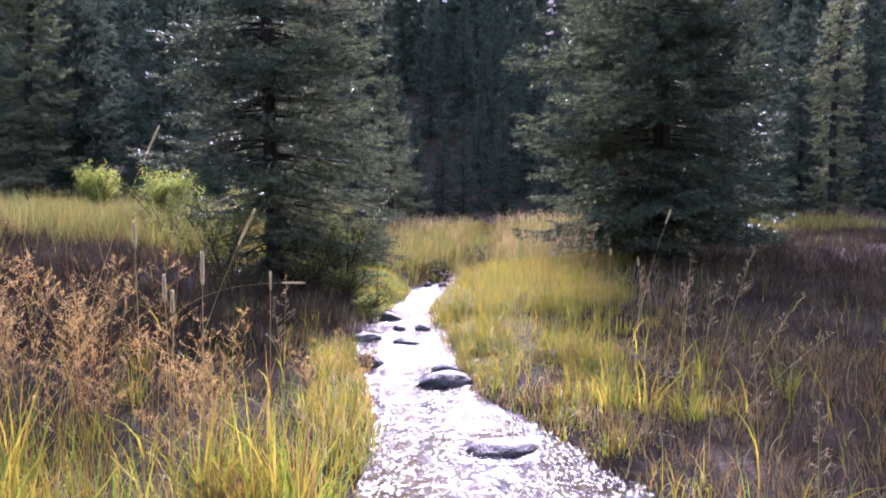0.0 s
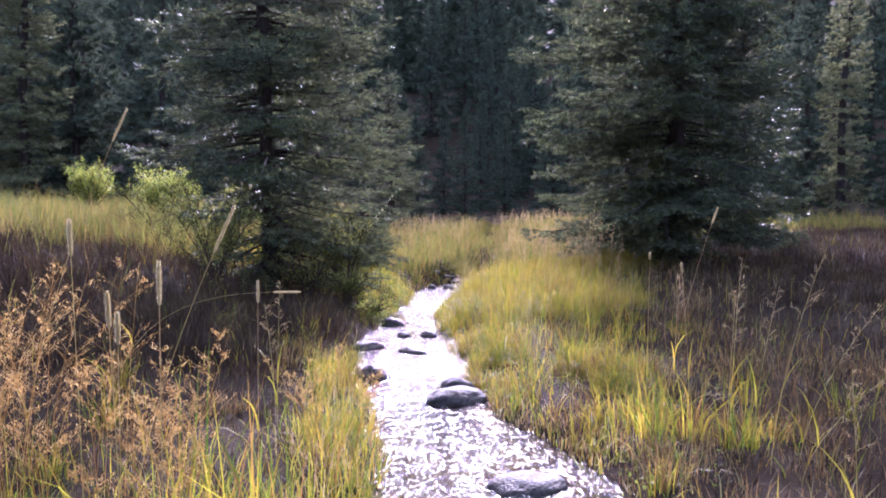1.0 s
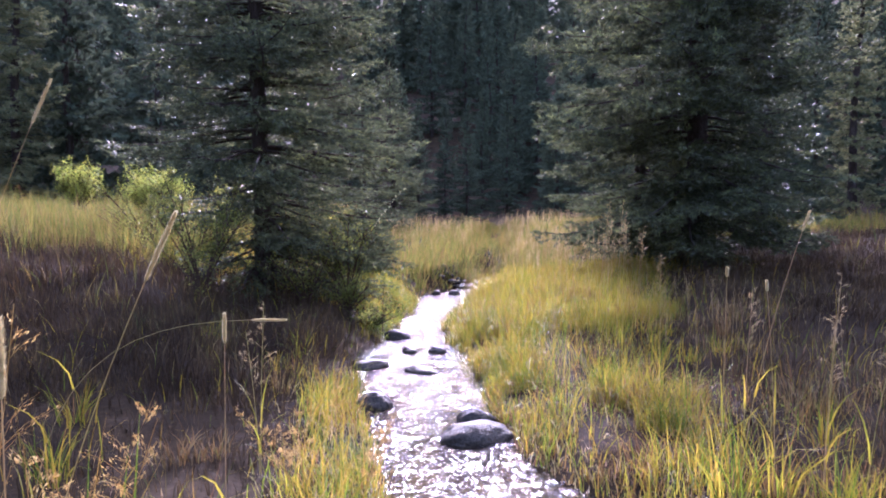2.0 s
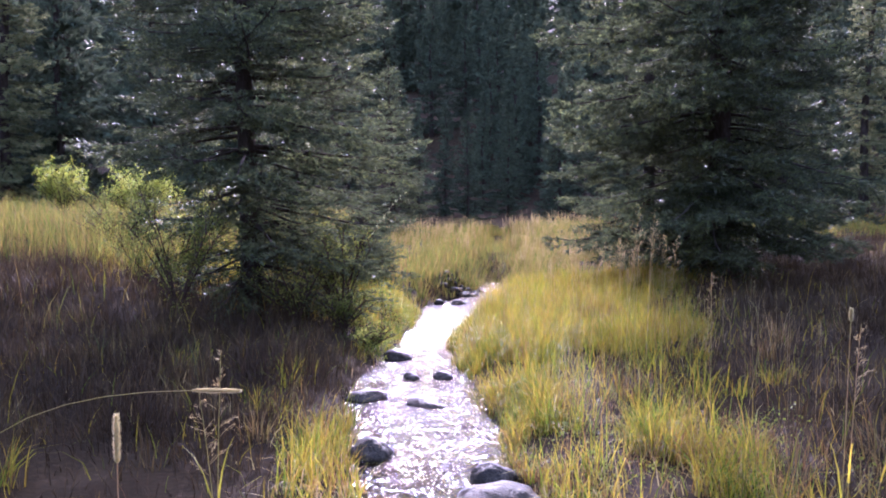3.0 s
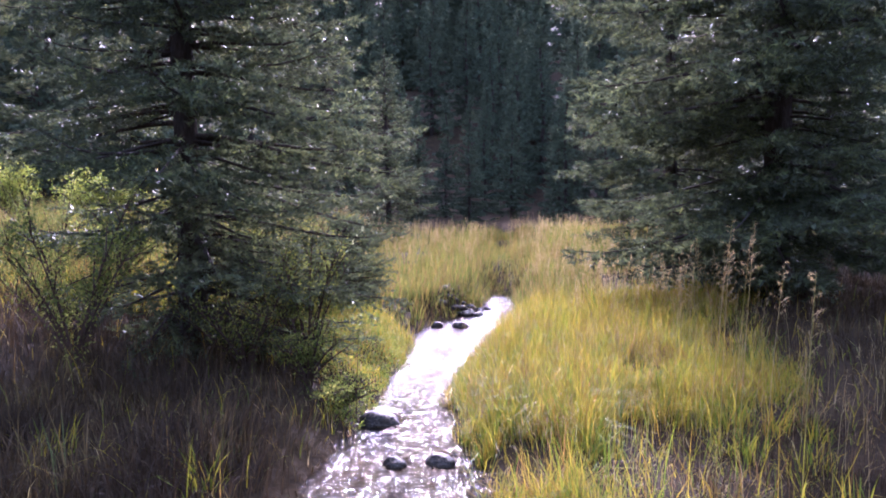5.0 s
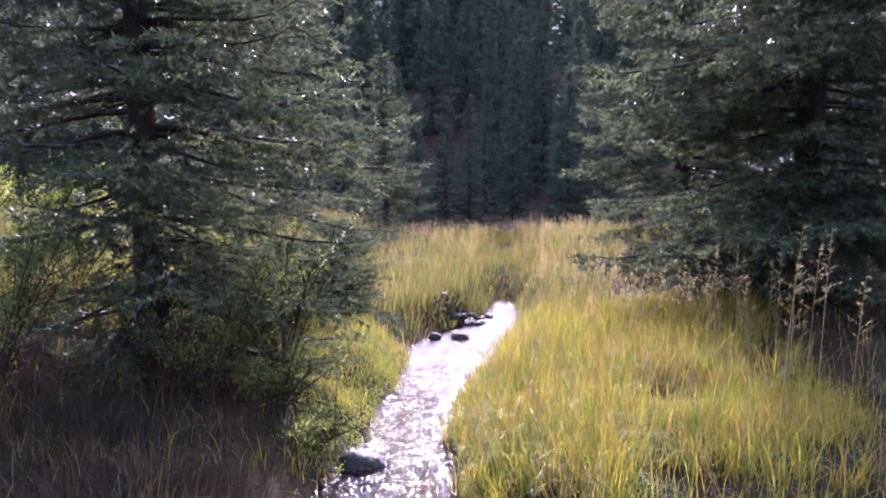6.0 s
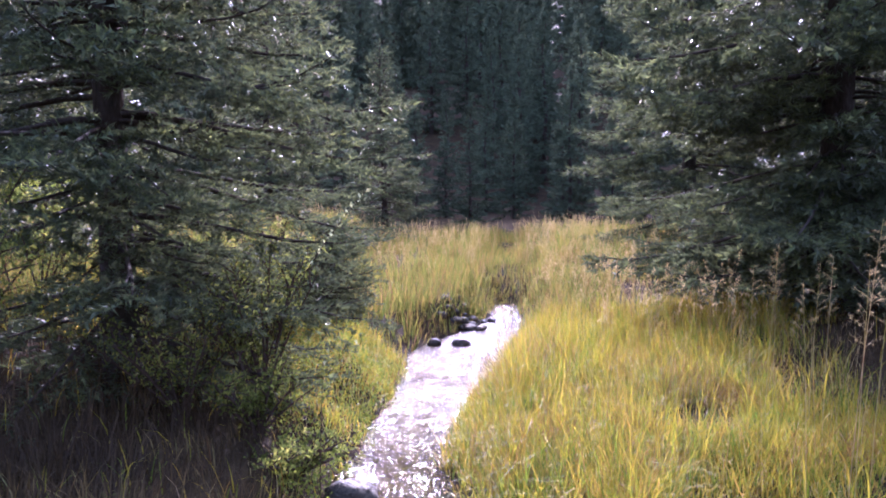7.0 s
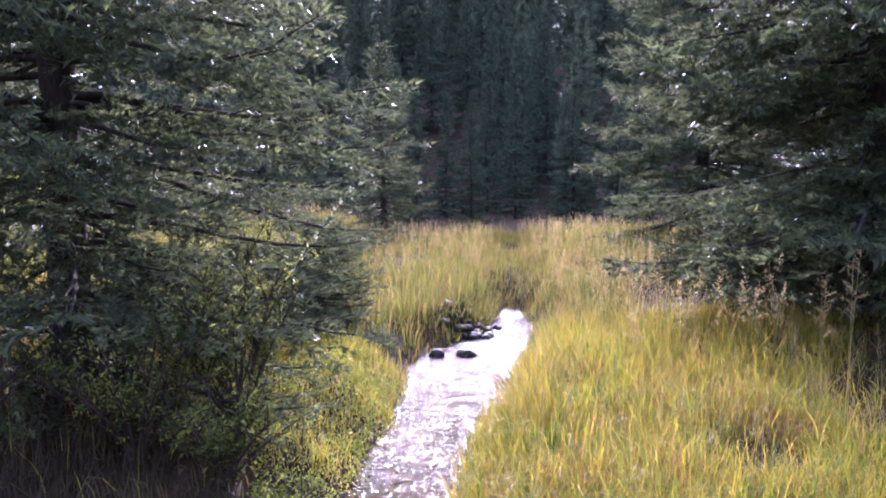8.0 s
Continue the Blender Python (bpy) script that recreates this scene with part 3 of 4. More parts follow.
stand(near_spruce(3, 8.0, 1.5, "bushy dark green spruce standing beside the stream", ragged=0.3, taper=0.75, skirt=0.1, skirt_fall=12, bare=0.1, per_whorl=16, twig_step=0.072, bias=0.06, low_bias=0.16, low_cut=0.24, low_gap=0.35, stout=0.72, whorl=0.19, per=95, needle=0.038, width=0.012), -1.78, 7.6)
stand(near_spruce(8, 9.6, 2.25, "broad dark green spruce at the meadow's edge", whorl=0.26, per_whorl=14, twig_step=0.10, per=72, needle=0.058, width=0.0205, skirt=0.5, skirt_fall=10, taper=0.75, bias=-0.1, ragged=0.22), 2.85, 9.5)
stand(near_spruce(14, 9.0, 2.4, "tall spruce behind the meadow grass", whorl=0.3, twig_step=0.13, per=60, needle=0.085, width=0.027), 4.0, 16.2)
stand(near_spruce(21, 4.4, 1.3, "small spruce at the far end of the meadow", whorl=0.2, twig_step=0.09, per=100, needle=0.055, width=0.016), -1.45, 20.0)

# added tree behind the broad spruce, placed to shade the right flats
stand(near_spruce(27, 6.0, 1.1, "slim spruce added behind to shade the right flats", whorl=0.26, twig_step=0.12, per=70, needle=0.07, width=0.022), 5.0, 12.6)

stand(near_spruce(31, 0.85, 0.56, "young spruce with drooping boughs beside the stream", bare=0.03, whorl=0.065, per_whorl=13, twig_step=0.05, per=85, needle=0.045, width=0.012, taper=0.6, skirt=0.0, ragged=0.35), -1.12, 9.9)
# added tree, hidden by the bushy spruce, that shades the grass behind it
stand(near_spruce(35, 5.6, 1.5, "spruce added at the back to shade the meadow", whorl=0.24, twig_step=0.11, per=80, needle=0.065, width=0.02), -3.4, 17.5)

# no sun reaches these two; their pale needles stand in for it
stand(near_spruce(41, 10.5, 1.0, "slender spruce before the dark forest, tinted pale as if sunlit", narrow=0.45, whorl=0.3, per_whorl=8, twig_step=0.14, per=60, needle=0.10, width=0.036, mat=M_SUNLITNEEDLE), 13.1, 24.3)
stand(near_spruce(47, 12.0, 1.75, "tall slender spruce at the forest edge, tinted olive-yellow as if sunlit", narrow=0.6, whorl=0.32, per_whorl=8, twig_step=0.15, per=60, needle=0.10, width=0.036, mat=M_SUNLITNEEDLE), -13.4, 23.6)

# forest
FAR = [spruce("forest_spruce", 40 + i, 12.0 + i, 2.3 + 0.15 * i, bare=0.5, whorl=0.42, per_whorl=7, twig_step=0.22, per=13, needle=0.34, width=0.13, mat=M_FARNEEDLE,
              label="tall dark spruce in the shaded forest edge", sub=False, ragged=0.3, bough_points=3, bough_sides=3) for i in range(3)]
HILL = [spruce("forest_spruce", 60 + i, 14.0 + i, 2.6, bare=0.5, whorl=0.62, per_whorl=7, twig_step=0.34, per=7, needle=0.62, width=0.26, mat=M_FARNEEDLE,
               label="distant spruce on the wooded hillside", sub=False, ragged=0.3, bough_points=3, bough_sides=3) for i in range(2)]
rng = random.Random(5)
spots = [(-19.0, 33.0, 1.0), (-9.5, 25.0, 0.8), (9.0, 24.0, 0.8), (8.2, 19.5, 0.6), (-13.0, 26.0, 0.9), (-6.8, 28.0, 0.75),
         (-3.4, 31.0, 0.42), (-1.2, 33.0, 0.40), (0.9, 32.0, 0.36), (2.8, 34.0, 0.45), (4.6, 31.0, 0.45), (-7.6, 29.0, 0.30), (-5.9, 30.0, 0.34), (-4.5, 29.0, 0.28), (5.6, 28.5, 0.30), (7.0, 29.5, 0.34), (-8.8, 31.0, 0.4), (-4.6, 36.0, 0.5), (0.0, 38.0, 0.5), (2.0, 40.0, 0.5), (-2.4, 41.0, 0.52), (5.5, 38, 0.5), (4.2, 45.0, 0.7), (6.0, 48.0, 0.8), (5.0, 53.0, 0.85), (3.0, 50.0, 0.7), (7.2, 43.0, 0.7), (6.6, 55.0, 0.9), (3.2, 70.0, 1.0), (4.3, 90.0, 1.15), (2.4, 84.0, 1.05)]
for dist, count, s0, s1 in [(29, 18, 0.75, 1.0), (40, 22, 0.75, 0.95), (56, 32, 0.75, 0.9), (76, 34, 0.9, 1.05), (98, 42, 1.1, 1.3), (122, 54, 1.35, 1.55)]:
    for i in range(count):
        half = 54 if dist < 50 else 44
        a = -half + 2 * half * (i + rng.uniform(-0.35, 0.35)) / (count - 1)
        r = dist * rng.uniform(0.94, 1.08)
        x, y = r * math.sin(radians(a)), 3 + r * math.cos(radians(a))
        if (dist < 30 and abs(x) < 7) or (dist < 45 and abs(x) < 8):
            continue
        spots.append((x, y, rng.uniform(s0, s1)))
used = set()
for i, (x, y, s) in enumerate(spots):
    src = HILL[i % 2] if y > 62 else FAR[i % 3]
    m = pose(x, y, float(land(x, y)) - 0.05, 0, 0, rng.uniform(0, 360)) @ Matrix.Scale(s, 4)
    if src.name not in used:
        used.add(src.name)
        src.matrix_basis = m
        ob = src
    else:
        ob = copy_thing(src, m)
        ob.scale = (s, s, s)
    ob["group"] = "forest trees"

# shrubs
shrub("willow_shrub", 1, -6.3, 13.2, 0.66, 0.88, M_WILLOW, "low yellow-green willow shrub glowing in the sun", leaves=11000, leaf=0.032, stems=80)
shrub("willow_shrub", 2, -4.95, 13.0, 1.0, 0.88, M_WILLOW, "rounded yellow-green willow shrub among the grass", leaves=16000, leaf=0.032, stems=110)
shrub("streamside_shrub", 3, -0.92, 6.95, 0.42, 0.36, M_SHRUB, "small leafy shrub under the spruce by the water", leaves=2200, leaf=0.024, stems=16)
for k, (x, y, wide, high, count, words) in enumerate([
        (-0.98, 7.3, 0.55, 0.78, 2600, "leafy green shrub leaning out from under the spruce"), (-1.35, 10.7, 0.8, 0.6, 2200, "low green shrub at the meadow's edge"), (-1.3, 8.9, 0.7, 0.95, 3000, "sunlit leafy shrub behind the spruce"),
        (-1.3, 7.1, 0.6, 0.62, 1500, "sparse leafy shrub in the spruce's shade"), (-0.72, 6.75, 0.36, 0.22, 1000, "low leafy shrub at the foot of the spruce"),
        (-2.75, 8.6, 1.1, 0.95, 4600, "sunlit leafy shrub behind the spruce"), (-3.4, 9.0, 1.0, 0.85, 4000, "sunlit leafy shrub on the grassy terrace"), (-1.85, 8.9, 1.0, 1.05, 3600, "sunlit leafy shrub behind the spruce"),
        (-2.0, 6.5, 0.75, 0.95, 4600, "sunlit leafy shrub in front of the spruce")]):
    shrub("leafy_shrub", 20 + k, x, y, wide, high, M_SHRUB, words, leaves=count, leaf=0.024, stems=13)

# stones
for s, (x, y, sx, sy, sz, sink) in enumerate([
        (-0.48, 4.52, 0.095, 0.08, 0.085, 0.35), (0.0, 3.97, 0.15, 0.11, 0.085, 0.4), (-0.50, 6.70, 0.10, 0.085, 0.085, 0.35), (-0.37, 6.02, 0.05, 0.045, 0.05, 0.42),
        (-0.17, 6.05, 0.06, 0.05, 0.05, 0.4), (-0.60, 5.5, 0.12, 0.08, 0.06, 0.42), (0.24, 2.79, 0.13, 0.09, 0.05, 0.45), (-0.22, 10.24, 0.06, 0.05, 0.06, 0.3),
        (0.02, 10.24, 0.08, 0.06, 0.065, 0.3), (-0.26, 5.37, 0.10, 0.07, 0.045, 0.52), (0.02, 4.22, 0.08, 0.07, 0.08, 0.35),
        (-0.10, 11.5, 0.11, 0.08, 0.08, 0.35), (-0.28, 11.4, 0.09, 0.08, 0.08, 0.35), (0.08, 11.25, 0.07, 0.06, 0.06, 0.35), (-0.20, 11.15, 0.05, 0.05, 0.05, 0.35),
        (0.2, 11.55, 0.06, 0.06, 0.06, 0.35)]):
    rock(s + 1, x, y, sx * 1.08, sy, sz * 0.8, sink + 0.16, turn=(s * 47) % 60 - 30)

gravel = random.Random(23)
for s in range(26):
    y = gravel.uniform(10.95, 11.75)
    x = float(stream_mid(y)) - gravel.uniform(0.08, 0.62)
    size = gravel.uniform(0.028, 0.065)
    pebble = rock(40 + s, x, y, size * gravel.uniform(1.0, 1.5), size, size * 0.75, turn=gravel.uniform(0, 90), label="small dark wet stone on the gravel bar")
    pebble.location.z = max(float(land(x, y)), float(water_z(y))) + 0.2 * size

# grass
TRUNKS = [(-1.78, 7.6, 0.16), (2.85, 9.5, 0.3)]
rs = np.random.RandomState(77)


def thin(x, y):
    """Chance of grass: thinned beside both spruces so bare dark soil imitates shade."""
    flat = smooth01((-x - np.interp(y, [2.4, 3.0, 3.5, 3.9, 4.7, 5.1, 6.5], [0.70, 0.60, 0.52, 0.66, 0.70, 0.50, 0.52])) / 0.16) * smooth01((y - 2.45) / 0.4) * smooth01((np.where(x < -2.2, 7.9, 6.7) - y) / 0.5)
    under = smooth01((-x - np.interp(y, [6.7, 7.3], [0.6, 0.85])) / 0.25) * smooth01((x + 3.0) / 0.5) * smooth01((y - 6.0) / 0.4) * smooth01((np.where(x > -1.25, 7.5, 8.1) - y) / 0.4)
    edge = np.interp(y, [2.0, 3.4, 4.2, 5.2, 6.0, 6.8, 8.0, 9.0, 10.0], [0.5, 0.56, 0.62, 0.62, 0.9, 1.3, 1.75, 2.15, 2.6])
    right = smooth01((x - edge - 0.25 * wobble(x * 2.6, y * 2.6, 5)) / 0.45) * smooth01((np.where(x > 2.6, 14.5, 10.5) - y) / 1.0)
    holes = 0.9 * smooth01((wobble(x * 2.4, y * 2.4, 9) - np.interp(y, [4.8, 6.5], [0.12, 0.32])) / 0.3) * smooth01((11 - y) / 2)
    tufts = 0.93 * smooth01((wobble(x * 5.0, y * 5.0, 21) + 0.25 - 0.35 * smooth01((-x - 0.55) / 0.2) * -1) / 0.3) * smooth01((-x - 0.38) / 0.12) * smooth01((3.6 - y) / 0.5) * smooth01((y - 1.85) / 0.25)
    holes = np.maximum(holes, tufts)
    holes = np.maximum(holes, 0.92 * smooth01((wobble(x * 5.5, y * 5.5, 77) + 0.12) / 0.2) * smooth01((x - 0.25) / 0.25) * smooth01((6.1 - y) / 0.6))
    for hx, hy, r in ((0.16, 5.85, 0.2), (0.78, 6.05, 0.24), (0.75, 5.0, 0.3), (0.68, 5.45, 0.34), (1.0, 5.0, 0.3), (0.34, 4.45, 0.18), (1.0, 7.1, 0.18), (0.55, 3.7, 0.2), (0.5, 8.0, 0.14)):
        holes = np.maximum(holes, 0.95 * smooth01((r + 0.07 + 0.06 * wobble(x * 6, y * 6, 31) - np.hypot(x - hx, y - hy)) / 0.08))
    return np.random.RandomState(len(x)).rand(len(x)) > np.maximum(np.maximum(np.maximum(0.985 * flat, 0.98 * under), 0.988 * right), holes)


def dry(x, y, least=-0.015):
    return ((edge_distance(x, y) > least) | (y > 12.5)) & ~near_trunk(x, y, TRUNKS)


meadow("meadow_grass", "dense yellow-green sedge along the stream banks", rs, 150000, (-3.2, 3.4, 1.0, 9.5), 0.235, 0.0042, M_SEDGE, lambda x, y: dry(x, y) & thin(x, y), clump=0.07, lean=(0.15, 1.0))
meadow("bank_grass", "thick golden-green grass on the lit bank", rs, 80000, (-0.1, 2.2, 4.2, 10.2), 0.22, 0.0036, M_SEDGE, lambda x, y: dry(x, y, -0.05) & thin(x, y), clump=0.05, lean=(0.25, 1.05), segs=2)
meadow("thatch_grass", "short brown and straw-coloured dead grass", rs, 50000, (-3.2, 3.4, 1.0, 9.5), 0.15, 0.0045, M_STRAW, lambda x, y: dry(x, y) & thin(x, y), lean=(0.3, 0.95), segs=2)
meadow("far_meadow_grass", "tall sunlit yellow meadow grass", rs, 64000, (-9, 9, 9.0, 23), 0.33, 0.0115, M_MEADOW, lambda x, y: dry(x, y) & thin(x, y), clump=0.12, segs=2)
meadow("left_meadow_grass", "sunlit yellow-green grass on the bank terrace", rs, 44000, (-9, -2.4, 4.0, 11), 0.40, 0.0065, M_MEADOW, lambda x, y: dry(x, y) & thin(x, y), clump=0.08, lean=(0.05, 0.55))
meadow("near_sedge", "tall bright yellow-green sedge beneath the flowering grass", np.random.RandomState(57), 9000, (-1.7, -0.33, 1.1, 2.0), 0.36, 0.0065, M_SEDGE, lambda x, y: dry(x, y) & (wobble(x * 4, y * 4, 41) > -0.05), clump=0.05, lean=(0.05, 0.7))
meadow("outer_bank_grass", "yellow-green grass along the stream banks", np.random.RandomState(63), 40000, (-3.0, 3.0, -5.0, 4.0), 0.24, 0.006, M_SEDGE, lambda x, y: dry(x, y) & (edge_distance(x, y) < 0.7 + 0.4 * wobble(x * 2, y * 2, 8)), clump=0.07, segs=2, wedge=False)
meadow("outer_meadow_grass", "dry meadow grass beyond the stream banks", np.random.RandomState(67), 24000, (-7.0, 7.0, -5.0, 5.0), 0.26, 0.012, M_MEADOW, lambda x, y: dry(x, y, 0.1), clump=0.12, segs=2, wedge=False)
red = []
for cx, cy, spread, count, tall in [(-1.08, 1.75, 0.12, 30, 0.72), (-0.86, 1.72, 0.07, 15, 0.72), (-0.62, 1.72, 0.05, 11, 0.60), (-0.52, 1.85, 0.05, 5, 0.5), (-0.42, 2.75, 0.06, 9, 0.40), (-1.5, 2.2, 0.10, 4, 0.66)]:
    for k in range(count):
        x, y = cx + rs.normal(0, spread), cy + rs.normal(0, spread)
        red.append((x, y, float(land(x, y)), tall * rs.uniform(0.7, 1.15)))
seed_field("redtop_grass", "cloud of reddish-brown flowering grass", rs, red, M_REDTOP, spikes=330, grain=0.0026, branches=18, arch=(0.05, 0.42), slim=0.3, spread=0.17)
tan = [(x, y, float(land(x, y)), rs.uniform(0.4, 0.6)) for x, y in zip(rs.uniform(0.8, 2.05, 150), rs.uniform(8.0, 12, 150)) if edge_distance(x, y) > 0.1]
tan += [(x, y, float(land(x, y)), rs.uniform(0.4, 0.6)) for x, y in zip(rs.uniform(-3, 3.5, 700), rs.uniform(12, 20, 700)) if edge_distance(x, y) > 0.1]
seed_field("tan_flowering_grass", "hazy tan flowering grass over the meadow", rs, tan, M_TANSEED, spikes=46, grain=0.008)
fine = [(x, y, float(land(x, y)), rs.uniform(0.30, 0.46)) for x, y in zip(rs.uniform(0.0, 2.0, 240), rs.uniform(4.6, 9.0, 240)) if edge_distance(x, y) > 0.12]
seed_field("bent_grass", "fine feathery bent grass over the lit bank", rs, fine, M_TANSEED, spikes=60, grain=0.003, spread=0.13)

# zones thinned to look shaded, filled with dark stems
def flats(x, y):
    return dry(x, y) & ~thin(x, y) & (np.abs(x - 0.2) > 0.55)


# shade of the spruces put into the stems' dark colour
meadow("shade_dead_stems", "tangle of dead stems on the flats, coloured dark for tree shade", rs, 64000, (-4.2, 4.4, 1.7, 10.5), 0.14, 0.005, M_DEAD_SHADE, flats, lean=(0.1, 0.95), clump=0.09, segs=2)


# the same dark stems carry on the shade at the right
meadow("shade_dead_stems", "brown dead stems coloured dark for shade beneath the trees", rs, 24000, (2.4, 8.0, 6.0, 15.0), 0.20, 0.008, M_DEAD_SHADE, flats, lean=(0.1, 0.95), clump=0.12, segs=2)


# dead sedge whose dark colour paints the slope as shaded
meadow("terrace_shade_sedge", "brown dead sedge coloured dark as shade on the terrace slope", np.random.RandomState(71), 26000, (-6.0, -0.9, 4.2, 8.6), 0.24, 0.006, M_DEAD_SHADE, lambda x, y: dry(x, y), lean=(0.1, 0.9), clump=0.1, segs=2)


def herb_mat(name, label, seed, n, box, high, leaf, mat, keep):
    """Low small-leaved herbs: leaves scattered over a cushion of uneven height."""
    r = np.random.RandomState(seed)
    x, y = r.uniform(box[0], box[1], n), r.uniform(box[2], box[3], n)
    ok = keep(x, y)
    x, y = x[ok], y[ok]
    n = len(x)
    top = high * np.clip(0.55 + 0.6 * wobble(x * 4, y * 4, seed), 0.1, 1.4)
    c = np.stack([x, y, land(x, y) + top * r.uniform(0.1, 1.0, n)], -1)
    d = r.normal(0, 1, (n, 3)) + [0, 0, 0.5]
    d /= np.linalg.norm(d, axis=1)[:, None]
    w = np.cross(d, r.normal(0, 1, (n, 3)))
    w /= np.linalg.norm(w, axis=1)[:, None] + 1e-9
    L = leaf * r.uniform(0.6, 1.3, n)[:, None]
    v = np.stack([c, c + d * L * 0.5 + w * L * 0.3, c + d * L, c + d * L * 0.5 - w * L * 0.3], 1).reshape(-1, 3)
    ob = mesh_object(name, v, [(np.arange(n) * 4)[:, None] + np.array([[0, 1, 2, 3]])], mat)
    return tagged(ob, label, "herbs", kind="stuff")


herb_mat("bank_herbs", "low small-leaved yellow-green herbs on the stream bank", 19, 15000, (-1.25, -0.35, 6.5, 9.0), 0.15, 0.016, M_HERB, lambda x, y: dry(x, y, -0.04) & (x > np.interp(y, [6.5, 7.3, 8.2], [-0.75, -0.9, -1.25])))
herb_mat("bank_herbs", "low small-leaved green herbs among the bank grass", 29, 6000, (0.1, 1.4, 2.6, 6.0), 0.10, 0.014, M_HERB, lambda x, y: dry(x, y, -0.04) & (wobble(x * 3.3, y * 3.3, 43) > 0.25))
meadow("channel_grass", "short meadow grass in the narrow upper channel", np.random.RandomState(83), 25000, (-1.2, 2.4, 10.4, 17.0), 0.24, 0.0075, M_MEADOW, lambda x, y: dry(x, y) & (np.abs(x - stream_mid(y)) < 1.25), lean=(0.2, 0.95), segs=2)


def tuft(seed, x, y, high, mat, label):
    """A single clump of arching blades."""
    r = np.random.RandomState(seed)
    n = 46
    bx, by = r.normal(0, 0.035, n), r.normal(0, 0.035, n)
    z = np.full(n, -0.01)
    v, q, t = blades(r, bx, by, z, high * r.uniform(0.45, 1.15, n), 0.005 * r.uniform(0.7, 1.3, n), r.uniform(0.1, 0.85, n), 3, np.arctan2(by, bx))
    ob = mesh_object("grass_tuft", v, [q, t], mat)
    ob.matrix_basis = pose(x, y, float(land(x, y)))
    return tagged(ob, label, "grass tuft", "tufts on the peaty flats")


meadow("russet_grass", "russet and olive dead grass in patches on the bank", np.random.RandomState(91), 34000, (0.0, 1.7, 2.4, 8.6), 0.16, 0.0042, M_RUSSET, lambda x, y: dry(x, y) & thin(x, y) & (wobble(x * 3.1, y * 3.1, 17) > np.where(y < 5.6, -0.15, 0.16)), clump=0.05, lean=(0.1, 0.9), segs=2)
meadow("russet_grass", "russet and olive dead grass on the near bank", np.random.RandomState(95), 5000, (0.5, 2.4, 1.7, 4.4), 0.15, 0.0042, M_RUSSET, lambda x, y: dry(x, y) & (wobble(x * 5, y * 5, 19) > -0.25), clump=0.06, lean=(0.1, 0.95), segs=2)
rt = np.random.RandomState(311)
for k in range(46):
    if k < 34:
        y = rt.uniform(2.3, 6.6)
        x = float(np.interp(y, [2.3, 5.2, 6.6], [0.62, 0.75, 1.3])) + rt.rand() ** 1.5 * 1.1
    else:
        y = rt.uniform(2.4, 6.4)
        x = -0.75 - rt.rand() * 1.2
    green = rt.rand() < 0.55
    tuft(500 + k, x, y, rt.uniform(0.10, 0.22), M_SEDGE if green else M_RUSSET, "small yellow-green grass tuft on the bare flats" if green else "small russet dead grass tuft on the bare flats")

for k, (x, y, high) in enumerate([(0.74, 3.08, 0.34), (0.88, 3.1, 0.30), (1.02, 3.0, 0.26)]):
    tuft(560 + k, x, y, high, M_SEDGE, "upright bright green grass tuft in the sun")


def leafy_twig(seed, x, y, tip, mat, label):
    r = np.random.RandomState(seed)
    ob = new("leafy_twig")
    root = np.array([x, y, float(land(x, y))])
    q = np.linspace(0, 1, 10)
    p = (np.array(tip) - root) * q[:, None]
    p[:, 0] *= q ** 0.8
    v, f = tubes([p], [np.linspace(0.0035, 0.001, 10)], 5)
    mesh_object("stem", v, [f], M_TWIG, ob, "thin woody stem", smooth=True)
    for k in range(22):
        u = 0.7 + 0.3 * (k + r.rand()) / 22
        o = np.array([np.interp(u, q, p[:, j]) for j in range(3)])
        d = r.normal(0, 1, 3) + [0, 0, 0.5]
        d /= np.linalg.norm(d)
        w = np.cross(d, r.normal(0, 1, 3))
        w /= np.linalg.norm(w)
        L = r.uniform(0.016, 0.03)
        up = np.cross(d, w) * 0.12 * L
        lv = np.array([o, o + d * L * 0.45 + w * L * 0.28 + up, o + d * L, o + d * L * 0.45 - w * L * 0.28 + up, o + d * L * 0.5])
        mesh_object("leaf", lv, [[[0, 1, 4], [1, 2, 4], [2, 3, 4], [3, 0, 4]]], mat, ob)
    ob.matrix_basis = Matrix.Translation(root)
    return tagged(ob, label, "twig")


leafy_twig(1, -0.98, 7.25, (-0.46, 7.0, 1.27), M_PALELEAF, "upright twig with small pale sunlit leaves")
leafy_twig(2, -0.62, 6.7, (-0.60, 6.7, 0.62), M_SHRUB, "short dark twig with small green leaves")
leafy_twig(3, -2.3, 7.0, (-2.45, 7.0, 1.35), M_SHRUB, "thin leafy twig beside the spruce boughs")

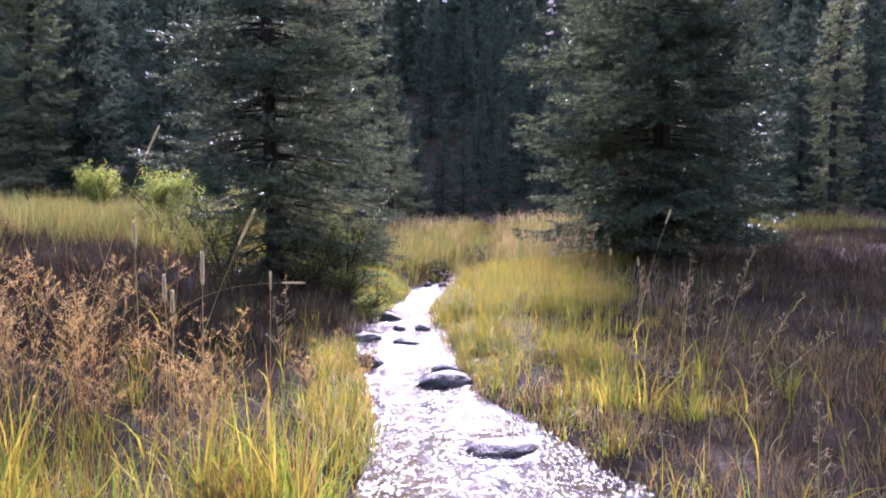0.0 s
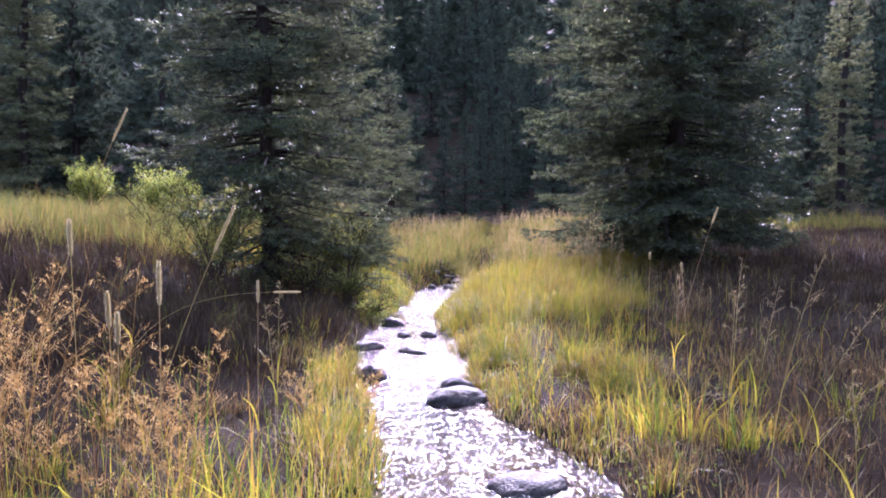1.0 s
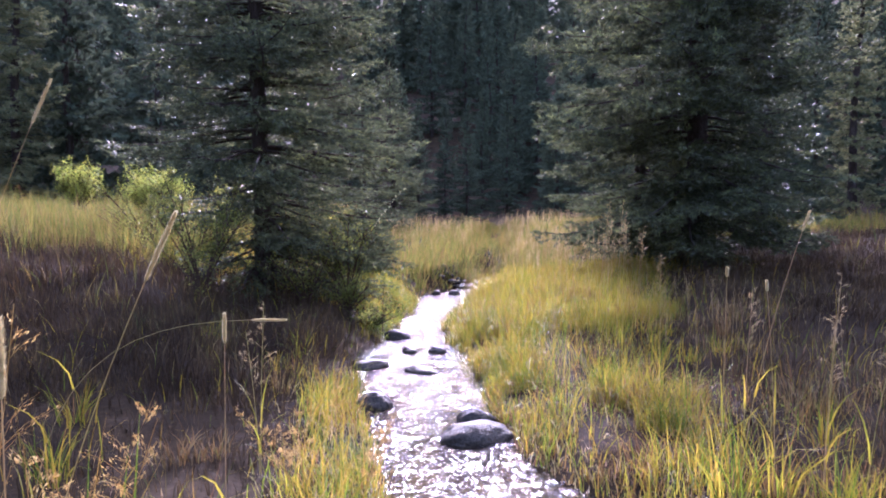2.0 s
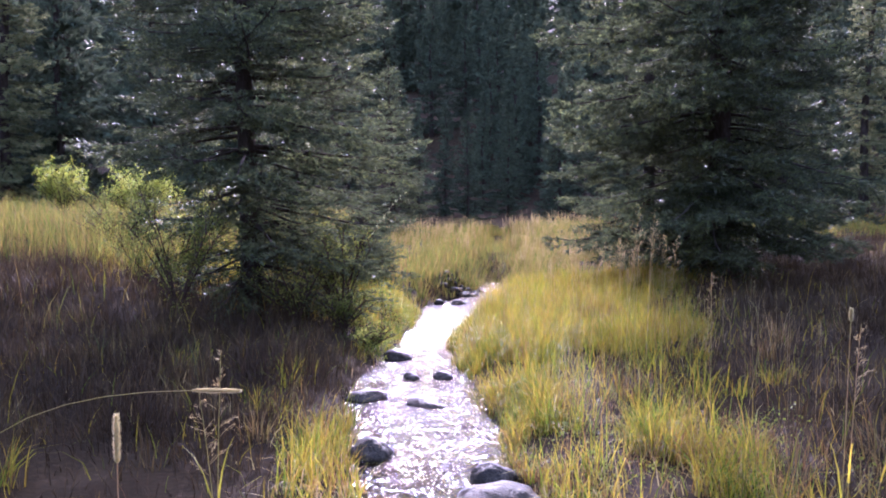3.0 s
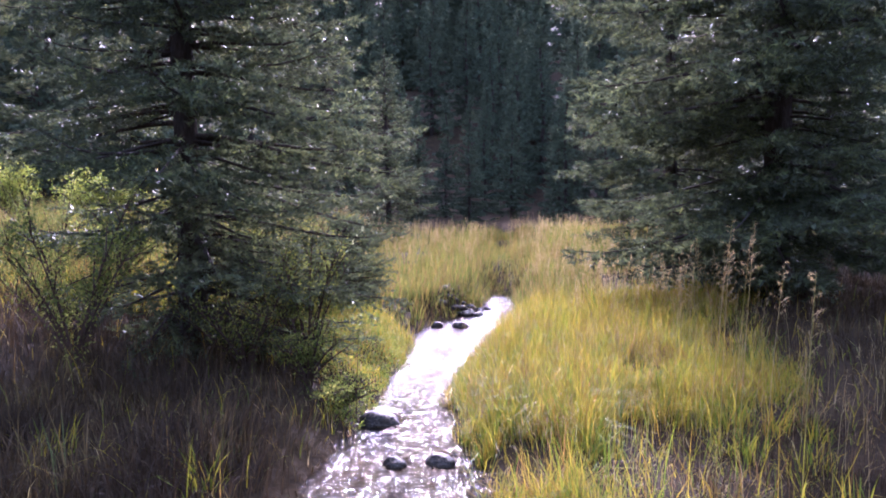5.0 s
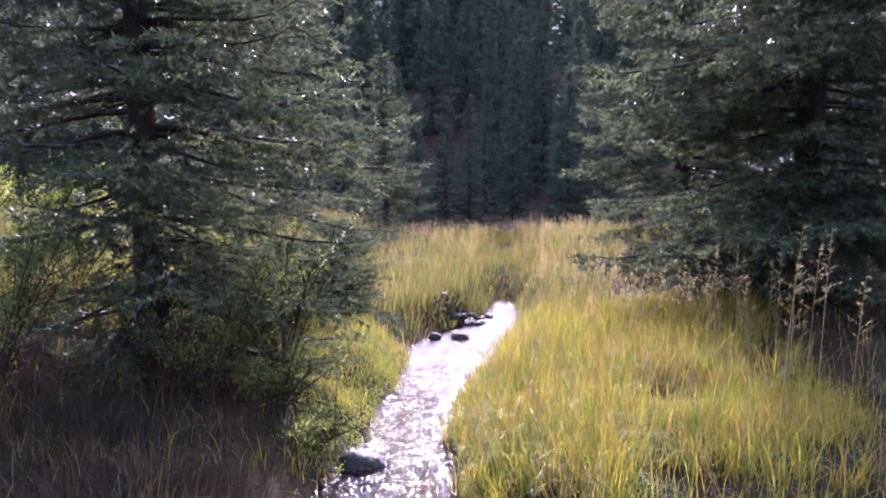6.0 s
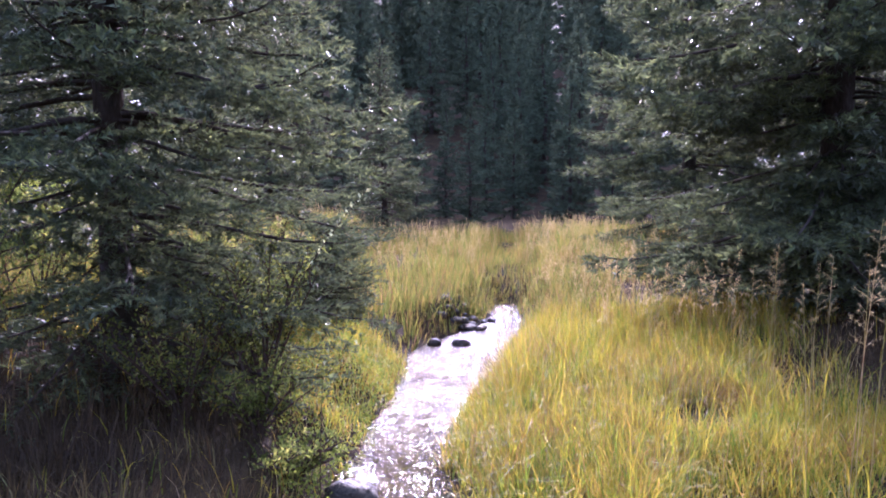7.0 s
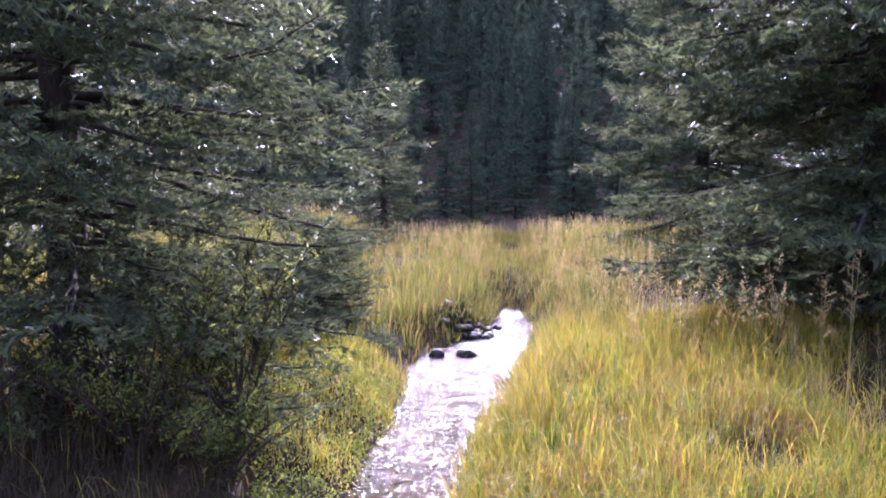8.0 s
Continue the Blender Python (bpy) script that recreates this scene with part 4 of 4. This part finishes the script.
# tall single stalks
for s, (tip, foot, head) in enumerate([
        ((-0.53, 2.03, 1.17), (-0.80, 2.03), 0.105), ((-0.54, 1.61, 1.08), (-0.55, 1.62), 0.072), ((-0.62, 1.59, 1.03), (-0.61, 1.6), 0.058), ((-0.59, 1.56, 1.00), (-0.60, 1.57), 0.05),
        ((-0.59, 2.45, 0.95), (-0.60, 2.46), 0.06), ((-1.02, 2.61, 1.46), (-1.38, 2.6), 0.10), ((-0.70, 1.63, 1.15), (-0.70, 1.65), 0.06), ((-0.56, 2.9, 0.86), (-1.3, 2.95), 0.085),
        ((1.01, 3.2, 1.15), (0.82, 3.2), 0.06), ((0.73, 3.13, 0.98), (0.73, 3.14), 0.026), ((0.85, 3.13, 0.94), (0.90, 3.14), 0.03)]):
    timothy(tip, foot, head, s, arch=2.6 if s == 7 else 1.0)
for s, (tip, foot) in enumerate([
        ((1.19, 2.73, 1.03), (1.03, 2.73)), ((1.09, 3.15, 0.96), (1.06, 3.15)), ((1.05, 3.1, 0.84), (1.04, 3.12)), ((1.42, 2.8, 0.83), (1.16, 2.8)), ((1.44, 2.6, 0.72), (1.08, 2.62)),
        ((0.89, 2.04, 0.79), (0.92, 2.04)), ((0.85, 1.6, 0.74), (0.86, 1.6)), ((1.12, 2.9, 0.88), (1.05, 2.92)), ((0.97, 3.5, 0.88), (0.95, 3.5))]):
    panicle(tip, foot, s)
for s, (tip, foot) in enumerate([
        ((0.89, 4.96, 1.05), (0.88, 4.98)),
        ((0.97, 4.6, 0.91), (0.98, 4.6)), ((0.99, 5.8, 1.18), (0.92, 5.8)), ((1.08, 5.8, 1.17), (1.05, 5.82)), ((1.02, 5.9, 1.05), (1.0, 5.9)), ((1.15, 6.0, 1.1), (1.1, 6.0)),
        ((0.94, 6.1, 0.98), (0.97, 6.1)), ((1.25, 5.9, 1.0), (1.2, 5.9)), ((1.3, 6.6, 1.02), (1.28, 6.6)), ((1.24, 6.9, 1.05), (1.2, 6.9)), ((1.3, 7.05, 1.0), (1.3, 7.05)), ((1.18, 7.0, 0.95), (1.17, 7.0)), ((1.36, 6.8, 0.98), (1.33, 6.8)), ((-0.72, 3.3, 0.85), (-0.74, 3.3)), ((-0.80, 3.36, 0.75), (-0.76, 3.36))]):
    panicle(tip, foot, s + 40)
